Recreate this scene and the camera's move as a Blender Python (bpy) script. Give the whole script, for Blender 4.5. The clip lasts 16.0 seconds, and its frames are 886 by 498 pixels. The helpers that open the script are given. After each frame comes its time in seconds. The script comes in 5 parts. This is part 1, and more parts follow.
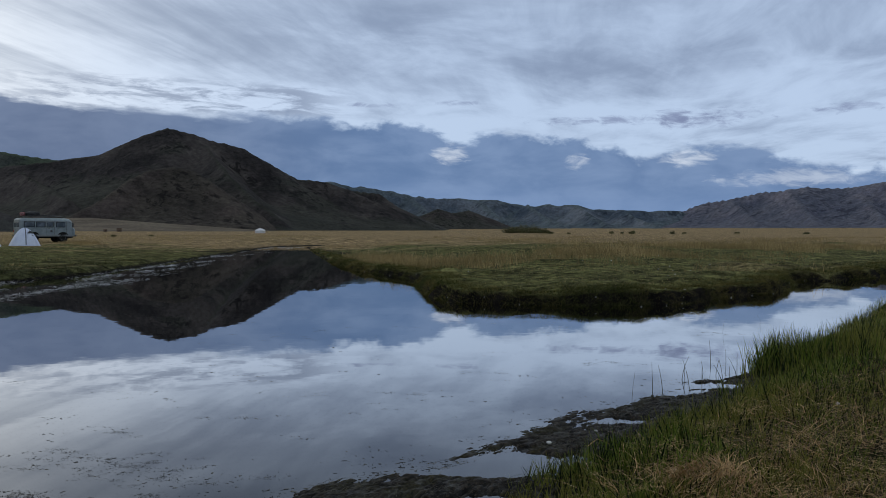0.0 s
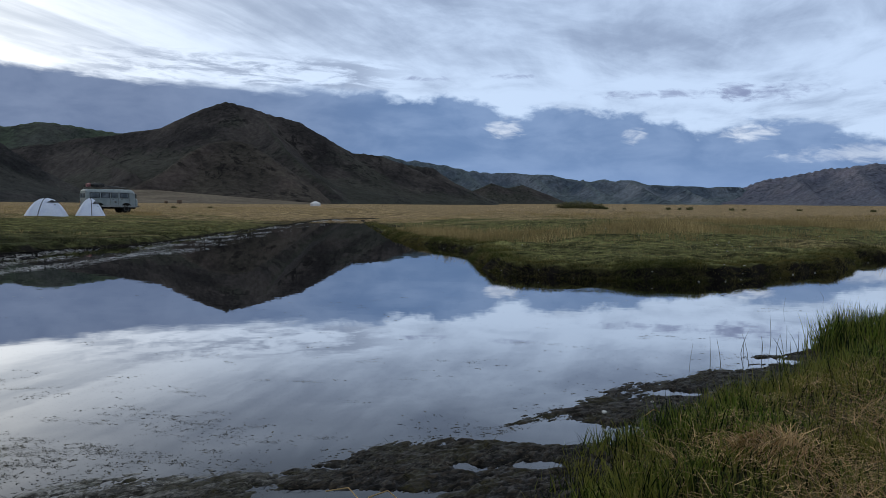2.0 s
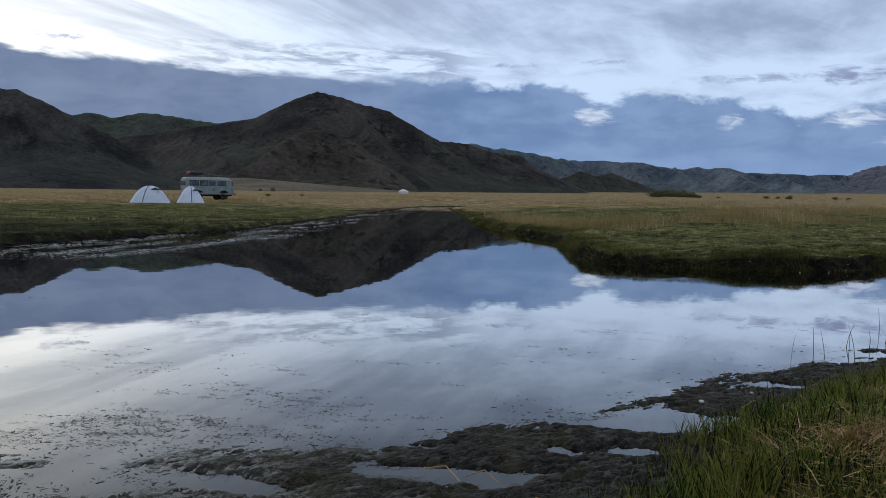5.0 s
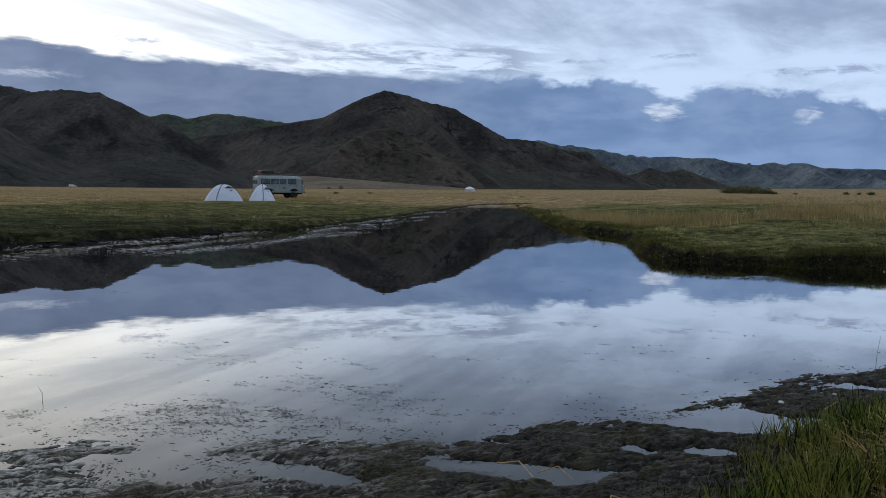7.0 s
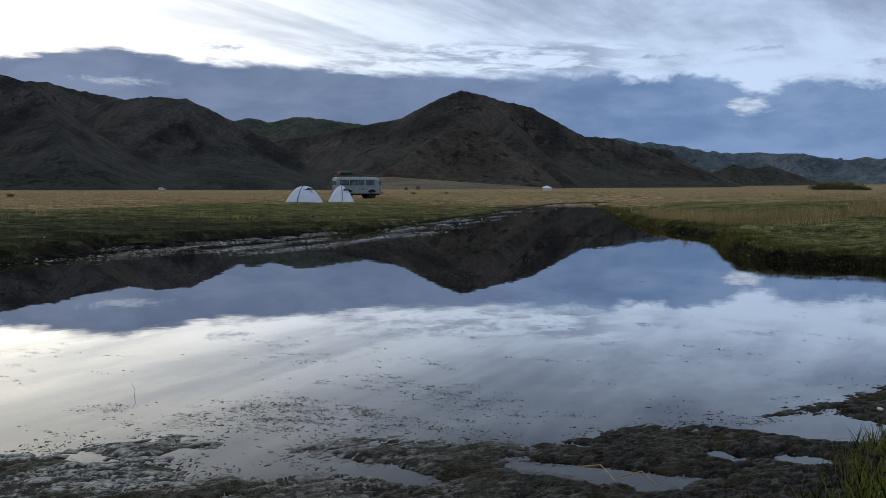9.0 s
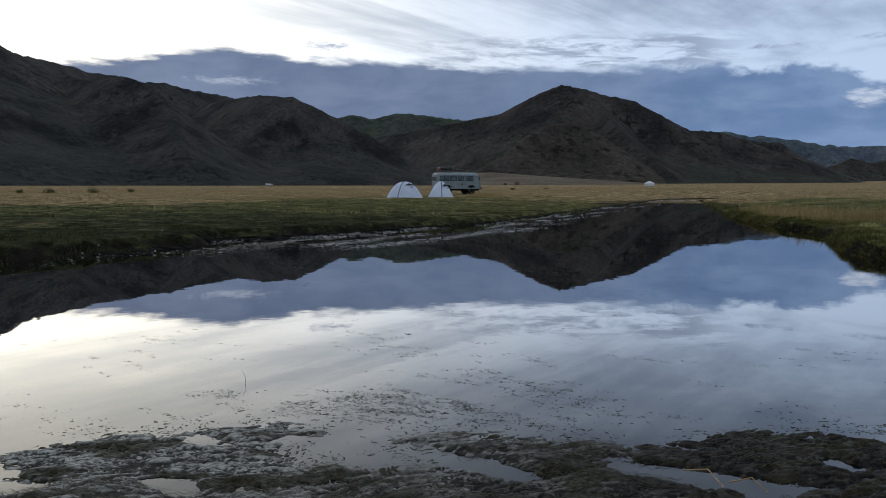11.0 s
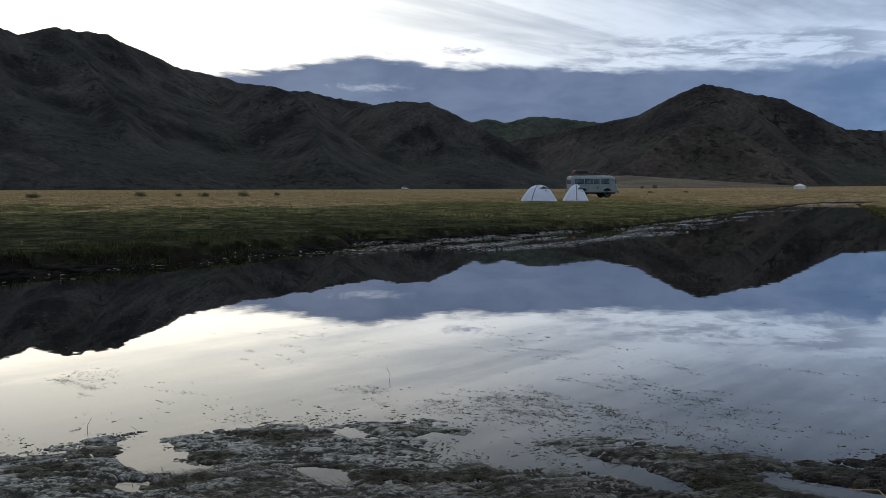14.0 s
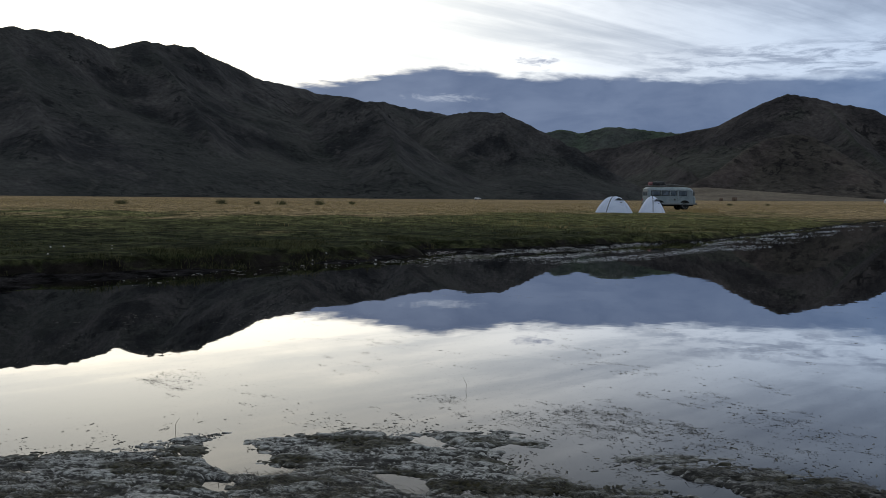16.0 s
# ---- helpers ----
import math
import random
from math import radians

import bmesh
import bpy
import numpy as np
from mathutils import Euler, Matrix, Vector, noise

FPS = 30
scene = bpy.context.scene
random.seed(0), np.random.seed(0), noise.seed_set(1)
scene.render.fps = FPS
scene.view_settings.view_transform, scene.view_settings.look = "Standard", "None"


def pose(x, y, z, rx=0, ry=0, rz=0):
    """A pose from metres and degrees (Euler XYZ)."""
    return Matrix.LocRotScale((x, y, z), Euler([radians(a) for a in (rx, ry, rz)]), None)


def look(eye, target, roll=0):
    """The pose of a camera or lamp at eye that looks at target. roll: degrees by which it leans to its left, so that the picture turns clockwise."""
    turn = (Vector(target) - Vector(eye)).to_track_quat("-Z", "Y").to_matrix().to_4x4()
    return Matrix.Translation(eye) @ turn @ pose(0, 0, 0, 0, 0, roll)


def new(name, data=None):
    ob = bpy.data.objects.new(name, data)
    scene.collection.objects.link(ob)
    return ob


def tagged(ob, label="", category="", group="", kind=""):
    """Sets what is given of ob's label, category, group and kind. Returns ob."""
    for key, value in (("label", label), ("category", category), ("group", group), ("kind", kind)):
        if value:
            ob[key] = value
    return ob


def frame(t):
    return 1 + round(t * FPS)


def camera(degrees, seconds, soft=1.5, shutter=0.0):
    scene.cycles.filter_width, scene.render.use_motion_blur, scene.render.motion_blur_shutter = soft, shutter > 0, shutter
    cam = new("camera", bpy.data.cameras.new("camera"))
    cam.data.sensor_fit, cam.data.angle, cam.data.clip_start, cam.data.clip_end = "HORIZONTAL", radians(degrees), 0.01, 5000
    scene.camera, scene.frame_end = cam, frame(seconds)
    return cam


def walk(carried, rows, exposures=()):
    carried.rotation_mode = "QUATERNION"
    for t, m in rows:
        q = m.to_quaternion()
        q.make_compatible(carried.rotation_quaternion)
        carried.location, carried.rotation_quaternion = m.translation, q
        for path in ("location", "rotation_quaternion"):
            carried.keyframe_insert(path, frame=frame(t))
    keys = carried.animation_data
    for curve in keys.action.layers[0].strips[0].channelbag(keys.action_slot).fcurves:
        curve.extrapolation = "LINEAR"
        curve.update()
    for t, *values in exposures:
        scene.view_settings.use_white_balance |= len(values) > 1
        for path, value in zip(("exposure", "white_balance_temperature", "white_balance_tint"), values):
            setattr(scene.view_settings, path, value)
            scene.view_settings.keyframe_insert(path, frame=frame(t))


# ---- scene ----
cam = camera(58.35, 16.0, soft=0.65)
PATH = [
    (0.0, (0.0000, 0.0000, 1.2563), (0.0000, 9.9985, 1.0827), 0.073),
    (0.5, (-0.0015, 0.0100, 1.2440), (-0.1869, 10.0049, 0.9848), -0.069),
    (1.0, (-0.0086, -0.0016, 1.2372), (-0.3606, 9.9865, 0.9001), 0.066),
    (1.5, (-0.0166, -0.0055, 1.2245), (-0.5263, 9.9727, 0.8056), 0.322),
    (2.0, (-0.0221, -0.0082, 1.2148), (-0.6872, 9.9572, 0.7159), 0.597),
    (2.5, (-0.0314, -0.0167, 1.2108), (-0.8617, 9.9330, 0.6518), 0.702),
    (3.0, (-0.0373, -0.0167, 1.2058), (-1.0464, 9.9131, 0.5888), 0.831),
    (3.5, (-0.0430, -0.0208, 1.2035), (-1.2223, 9.8880, 0.5515), 0.783),
    (4.0, (-0.0495, -0.0320, 1.2014), (-1.4054, 9.8540, 0.5467), 0.774),
    (6.5, (-0.0891, -0.0745, 1.1923), (-2.4406, 9.6203, 0.4987), 0.642),
    (7.0, (-0.0930, -0.0762, 1.1906), (-2.6484, 9.5664, 0.4891), 0.521),
    (7.5, (-0.0913, -0.0660, 1.1928), (-2.8772, 9.5140, 0.5130), 0.116),
    (8.0, (-0.0944, -0.0660, 1.1937), (-3.0979, 9.4503, 0.5458), 0.155),
    (8.5, (-0.1042, -0.0639, 1.1925), (-3.3230, 9.3814, 0.5401), 0.026),
    (9.0, (-0.1073, -0.0575, 1.1893), (-3.5832, 9.2921, 0.4803), -0.048),
    (11.5, (-0.1235, -0.0794, 1.1908), (-4.9669, 8.6379, 0.4486), 0.044),
    (12.0, (-0.1259, -0.0898, 1.1884), (-5.1924, 8.5016, 0.4685), 0.117),
    (12.5, (-0.1390, -0.0988, 1.1846), (-5.4901, 8.3188, 0.4708), 0.167),
    (13.0, (-0.1459, -0.1036, 1.1858), (-5.7707, 8.1340, 0.4759), 0.045),
    (13.5, (-0.1649, -0.1015, 1.1817), (-6.0011, 7.9865, 0.4582), 0.131),
    (14.0, (-0.1675, -0.1093, 1.1798), (-6.1840, 7.8458, 0.4610), -0.091),
    (14.5, (-0.1673, -0.1135, 1.1810), (-6.3479, 7.7184, 0.5024), -0.001),
    (15.0, (-0.1655, -0.1326, 1.1849), (-6.5211, 7.5618, 0.5504), 0.244),
    (15.5, (-0.1849, -0.1318, 1.1814), (-6.7332, 7.3998, 0.5537), 0.281),
    (16.0, (-0.1967, -0.1410, 1.1823), (-6.9135, 7.2435, 0.5873), 0.492),
]
EXPOSURES = [(0.0, 0.77), (0.5, 0.77), (1.0, 0.82), (2.0, 1.02), (3.0, 1.15), (3.5, 1.12), (4.0, 1.06), (7.0, 1.02), (9.0, 0.95), (12.5, 0.79), (16.0, 0.76)]
walk(cam, [(t, look(eye, target, roll)) for t, eye, target, roll in PATH], EXPOSURES)


# ---- world and sun ----
class Nodes:
    """Short hand for shader nodes."""

    def __init__(self, tree, clear=True):
        self.tree = tree
        if clear:
            tree.nodes.clear()

    def add(self, kind, **settings):
        node = self.tree.nodes.new(kind)
        for key, value in settings.items():
            node.inputs[key.replace("_", " ")].default_value = value
        return node

    def link(self, a, b):
        self.tree.links.new(a, b)

    def put(self, socket, value):
        if isinstance(value, bpy.types.NodeSocket):
            self.link(value, socket)
        else:
            socket.default_value = value

    def math(self, op, a, b=0.0, c=0.0, clamp=False):
        node = self.tree.nodes.new("ShaderNodeMath")
        node.operation, node.use_clamp = op, clamp
        for socket, value in zip(node.inputs, (a, b, c)):
            self.put(socket, value)
        return node.outputs[0]

    def step(self, x, low, high, to_low=0.0, to_high=1.0):
        node = self.tree.nodes.new("ShaderNodeMapRange")
        node.interpolation_type = "SMOOTHSTEP"
        for socket, value in zip(node.inputs, (x, low, high, to_low, to_high)):
            self.put(socket, value)
        return node.outputs[0]

    def mix(self, fac, a, b, blend="MIX"):
        node = self.tree.nodes.new("ShaderNodeMix")
        node.data_type, node.blend_type = "RGBA", blend
        self.put(node.inputs[0], fac)
        for socket, value in ((node.inputs[6], a), (node.inputs[7], b)):
            self.put(socket, (*value, 1.0) if isinstance(value, tuple) else value)
        return node.outputs[2]

    def noise(self, vector, scale, detail=5.0, rough=0.55, distortion=0.0):
        node = self.tree.nodes.new("ShaderNodeTexNoise")
        if vector is not None:
            self.link(vector, node.inputs["Vector"])
        for key, value in (("Scale", scale), ("Detail", detail), ("Roughness", rough), ("Distortion", distortion)):
            node.inputs[key].default_value = value
        return node.outputs["Fac"]

    def vec(self, x, y, z=0.0):
        node = self.tree.nodes.new("ShaderNodeCombineXYZ")
        for socket, value in zip(node.inputs, (x, y, z)):
            self.put(socket, value)
        return node.outputs[0]

    def curve(self, x, points):
        """A greyscale ramp: points are (place from 0 to 1, value from 0 to 1)."""
        node = self.tree.nodes.new("ShaderNodeValToRGB")
        ramp = node.color_ramp
        ramp.interpolation = "B_SPLINE"
        for k, (place, value) in enumerate(points):
            stop = ramp.elements[k] if k < 2 else ramp.elements.new(place)
            stop.position, stop.color = place, (value, value, value, 1)
        self.put(node.inputs[0], x)
        return node.outputs[0]


SUN_AZ, SUN_EL = 62.0, 2.5          # degrees to the left of +y, and above the horizon
world = bpy.data.worlds.new("sky")
scene.world = world
world.use_nodes = True
n = Nodes(world.node_tree)
co = n.add("ShaderNodeTexCoord").outputs["Generated"]
split = n.add("ShaderNodeSeparateXYZ")
n.link(co, split.inputs[0])
sx, sy, sz = split.outputs
el = n.math("MULTIPLY", n.math("ARCSINE", sz), 57.2958)
az = n.math("MULTIPLY", n.math("ARCTAN2", n.math("MULTIPLY", sx, -1.0), sy), 57.2958)
sky = n.tree.nodes.new("ShaderNodeTexSky")
sky.sky_type, sky.sun_disc = "NISHITA", False
sky.sun_elevation, sky.sun_rotation = radians(SUN_EL), radians(-SUN_AZ)
sky.altitude, sky.air_density, sky.dust_density, sky.ozone_density = 1600, 1.0, 0.6, 2.0
# the glow of the sun behind the ridge
glow = n.math("EXPONENT", n.math("MULTIPLY", n.math("ADD",
    n.math("POWER", n.math("DIVIDE", n.math("SUBTRACT", az, 64.0), 29.0), 2.0),
    n.math("POWER", n.math("DIVIDE", n.math("SUBTRACT", el, 12.0), 17.0), 2.0)), -1.0))


def sky_noise(along, up, tilt, scale, detail, rough, bend, shift=0.0):
    """Noise stretched along the horizon: along and up are its grain per degree, tilt lets it climb to the left."""
    v = n.vec(n.math("MULTIPLY", az, along), n.math("MULTIPLY", n.math("SUBTRACT", el, n.math("MULTIPLY", az, tilt)), up), shift)
    return n.noise(v, scale, detail, rough, bend)


# the high sheet lies on a plane overhead, so its fibres run together towards the horizon
lift = n.math("ADD", n.math("MAXIMUM", sz, 0.0), 0.03)
px, py = n.math("DIVIDE", sx, lift), n.math("DIVIDE", sy, lift)
across = n.math("SUBTRACT", n.math("MULTIPLY", px, 0.985), n.math("MULTIPLY", py, 0.17))
along = n.math("ADD", n.math("MULTIPLY", px, 0.17), n.math("MULTIPLY", py, 0.985))


def sheet_noise(wide, deep, detail, rough, bend, shift):
    """Noise on the cloud plane, with its grain across and along the fibres."""
    return n.noise(n.vec(n.math("MULTIPLY", across, wide), n.math("MULTIPLY", along, deep), shift), 1.0, detail, rough, bend)


mass = sheet_noise(0.50, 0.30, 8.0, 0.58, 0.5, 2.3)
fibre = sheet_noise(1.7, 0.15, 8.0, 0.60, 0.30, 7.7)
mottle = sheet_noise(2.0, 1.0, 7.0, 0.60, 0.5, 4.1)
slant = n.step(az, 2.0, 24.0)
grain_mix = n.math("ADD", n.math("MULTIPLY", mass, n.math("SUBTRACT", 0.58, n.math("MULTIPLY", slant, 0.22))),
                   n.math("ADD", n.math("MULTIPLY", fibre, n.math("ADD", 0.16, n.math("MULTIPLY", slant, 0.28))),
                          n.math("MULTIPLY", mottle, n.math("SUBTRACT", 0.26, n.math("MULTIPLY", slant, 0.06)))))
# more cloud overhead, a paler strip just over the bank
cover = n.math("ADD", n.math("ADD", grain_mix, n.step(el, 7.5, 12.0, -0.09, 0.025)), n.step(az, 10.0, -12.0, 0.0, 0.03))
veil = n.step(cover, 0.405, 0.585)
lit = n.mix(glow, (0.328, 0.408, 0.545), (1.40, 1.30, 1.09))
shade = n.mix(glow, (0.130, 0.171, 0.254), (0.62, 0.64, 0.62))
base = n.tree.nodes.new("ShaderNodeVectorMath")
base.operation = "SCALE"
n.link(sky.outputs[0], base.inputs[0])
base.inputs["Scale"].default_value = 0.07
clear = n.mix(0.84, base.outputs[0], lit)
upper = n.mix(n.math("MULTIPLY", veil, n.math("SUBTRACT", 0.90, n.math("MULTIPLY", glow, 0.35))), clear, shade)
# rippled altocumulus in a long lens over the bank: dark wavelets on a bright ground
torn = sky_noise(0.26, 1.5, 0.03, 1.0, 8.0, 0.62, 0.35, 9.2)
lens = n.math("MULTIPLY", n.math("MULTIPLY", n.step(az, 5.0, 11.0), n.step(az, 33.0, 24.0)),
              n.math("MULTIPLY", n.step(el, 7.9, 8.7), n.step(el, 11.0, 9.9)))
upper = n.mix(n.math("MULTIPLY", lens, 0.25), upper, lit)
upper = n.mix(n.math("MULTIPLY", lens, n.step(torn, 0.42, 0.60, 0.0, 0.78)), upper, n.mix(0.35, shade, (0.10, 0.125, 0.19)))
# low bank of blue-grey stratus along the hills
edge = n.math("MULTIPLY", n.curve(n.math("DIVIDE", n.math("ADD", az, 40.0), 120.0), [((a + 40) / 120, e / 10) for a, e in (
    (-40, 3.9), (-29, 4.3), (-24.5, 4.6), (-22, 5.6), (-17, 6.3), (-14.5, 5.3), (-12, 6.3), (-8, 6.9), (-4, 7.5), (-1, 6.2), (1.5, 7.8), (4, 8.1), (10, 8.3),
    (20, 8.2), (26, 8.5), (32, 9.0), (38, 9.3), (42, 9.9), (47, 8.9), (54, 8.3), (60, 7.0), (80, 4.5))]), 10.0)
puffs = sky_noise(0.20, 0.50, 0.0, 1.0, 7.0, 0.55, 0.3, 5.5)
billow = sky_noise(0.55, 1.1, 0.0, 1.0, 7.0, 0.6, 0.2, 8.8)
wisp = sky_noise(0.22, 1.5, 0.07, 1.0, 7.0, 0.6, 0.5, 3.3)
frill = n.mix(slant, n.vec(billow, billow, billow), n.vec(wisp, wisp, wisp))
ragged = n.math("ADD", n.math("MULTIPLY", puffs, 0.55), n.math("MULTIPLY", frill, 0.45))
rim = n.math("ADD", edge, n.math("MULTIPLY", n.math("SUBTRACT", ragged, 0.5), n.step(az, -2.0, 16.0, 5.2, 3.4)))
low = n.math("MULTIPLY", n.step(n.math("SUBTRACT", rim, el), -0.25, 0.55), 0.97)
right_body = n.mix(n.step(puffs, 0.3, 0.7), (0.066, 0.114, 0.215), (0.110, 0.165, 0.275))
left_body = n.mix(n.step(puffs, 0.3, 0.7), (0.058, 0.086, 0.154), (0.088, 0.120, 0.194))
body = n.mix(n.step(az, 2.0, 26.0), right_body, left_body)
body = n.mix(n.step(el, 5.0, 0.5, 0.0, 0.6), body, (0.110, 0.172, 0.300))
out = n.mix(low, upper, body)
# bright breaks in the bank, and one small dark shred above it
shreds = sky_noise(0.65, 1.9, 0.05, 1.0, 7.0, 0.62, 0.6, 6.4)
fray = n.math("MULTIPLY", n.math("SUBTRACT", n.math("ADD", n.math("MULTIPLY", shreds, 0.7), n.math("MULTIPLY", torn, 0.3)), 0.5), 19.0)
for a, e, wide, tall, strength in ((-0.5, 5.8, 0.80, 0.45, 0.68), (-9.6, 5.25, 0.55, 0.32, 0.5), (-17.0, 5.3, 1.05, 0.36, 0.65), (42.3, 7.4, 1.7, 0.20, 0.5), (-24.0, 3.9, 3.0, 0.35, 0.45)):
    far_off = n.math("ADD", n.math("POWER", n.math("DIVIDE", n.math("SUBTRACT", az, a), wide), 2.0),
                     n.math("POWER", n.math("DIVIDE", n.math("SUBTRACT", el, e), tall), 2.0))
    hole = n.step(n.math("ADD", far_off, fray), 3.6, -2.2, 0.0, strength)
    out = n.mix(hole, out, (0.43, 0.47, 0.53))
for a, e, wide, tall in ((-13.0, 8.0, 4.0, 0.24), (-18.3, 8.0, 2.6, 0.42), (-27.0, 8.2, 1.6, 0.22), (-0.8, 9.4, 1.0, 0.16), (5.2, 9.2, 1.1, 0.14), (35.8, 9.9, 1.1, 0.22)):
    far_off = n.math("ADD", n.math("POWER", n.math("DIVIDE", n.math("SUBTRACT", az, a), wide), 2.0),
                     n.math("POWER", n.math("DIVIDE", n.math("SUBTRACT", el, e), tall), 2.0))
    shred = n.step(n.math("ADD", far_off, fray), 2.8, -1.6, 0.0, 0.7)
    out = n.mix(shred, out, (0.110, 0.135, 0.225))
# a darker sheet higher up, added above the view to dim the near water
out = n.mix(n.math("MULTIPLY", n.step(el, 15.0, 22.0), n.step(az, 60.0, 20.0, 0.10, 0.62)), out, n.mix(n.step(mass, 0.3, 0.7), (0.186, 0.224, 0.272), (0.131, 0.157, 0.194)))
# overhead the cloud closes to an even, paler grey
above = n.mix(n.step(mass, 0.3, 0.7), (0.355, 0.39, 0.42), (0.255, 0.28, 0.31))
out = n.mix(n.step(el, 26.0, 50.0), out, above)
bg = n.add("ShaderNodeBackground", Strength=1.0)
n.link(out, bg.inputs["Color"])
n.link(bg.outputs[0], n.add("ShaderNodeOutputWorld").inputs[0])

sun = new("sun", bpy.data.lights.new("sun", "SUN"))
sun.data.energy, sun.data.angle, sun.data.color = 0.8, radians(10), (1.0, 0.90, 0.78)
sun_from = Vector((-math.sin(radians(SUN_AZ)) * math.cos(radians(SUN_EL)), math.cos(radians(SUN_AZ)) * math.cos(radians(SUN_EL)), math.sin(radians(SUN_EL))))
sun.matrix_world = look(sun_from * 50, (0, 0, 0))


# ---- materials ----
def material(name, build, rough=0.8, metal=0.0, spec=0.5, bump=None, thin=0.0):
    """A principled material. build(n, pos) returns its colour socket or tuple; bump: (scale, metres, detail) rows."""
    mat = bpy.data.materials.new(name)
    mat.use_nodes = True
    n = Nodes(mat.node_tree)
    pos = n.add("ShaderNodeNewGeometry").outputs["Position"]
    p = n.add("ShaderNodeBsdfPrincipled")
    colour = build(n, pos) if callable(build) else build
    n.put(p.inputs["Base Color"], (*colour, 1.0) if isinstance(colour, tuple) else colour)
    rough_value = rough(n, pos) if callable(rough) else rough
    n.put(p.inputs["Roughness"], rough_value)
    p.inputs["Metallic"].default_value = metal
    p.inputs["Specular IOR Level"].default_value = spec
    last = None
    for scale, dist, detail in bump or ():
        b = n.add("ShaderNodeBump", Distance=dist, Strength=1.0)
        n.link(n.noise(pos, scale, detail, 0.6), b.inputs["Height"])
        if last:
            n.link(last, b.inputs["Normal"])
        last = b.outputs[0]
    if last:
        n.link(last, p.inputs["Normal"])
    surface = p.outputs[0]
    if thin:                         # light that passes through leaves
        leaf = n.add("ShaderNodeBsdfTranslucent")
        n.put(leaf.inputs["Color"], colour)
        both = n.add("ShaderNodeMixShader", Fac=thin)
        n.link(surface, both.inputs[1])
        n.link(leaf.outputs[0], both.inputs[2])
        surface = both.outputs[0]
    n.link(surface, n.add("ShaderNodeOutputMaterial").inputs[0])
    return mat


def worn(a, b, scale, low=0.35, high=0.65, detail=6.0, grain=0.0):
    """Colour between a and b by noise of that scale, with a finer grain over it."""
    def build(n, pos):
        c = n.mix(n.step(n.noise(pos, scale, detail), low, high), a, b)
        if grain:
            g = n.step(n.noise(pos, scale * 9, 4.0), 0.3, 0.7, 1 - grain, 1 + grain)
            c = n.mix(1.0, c, n.vec(g, g, g), "MULTIPLY")
        return c
    return build


def leafy(a, b, c, scale=0.6):
    """Plant colour that varies blade by blade and over the ground."""
    def build(n, pos):
        r = n.add("ShaderNodeNewGeometry").outputs["Random Per Island"]
        one = n.mix(n.step(r, 0.1, 0.9), a, b)
        return n.mix(n.step(n.math("ADD", n.noise(pos, scale, 4.0), n.math("MULTIPLY", n.math("SUBTRACT", r, 0.5), 0.4)), 0.42, 0.68), one, c)
    return build


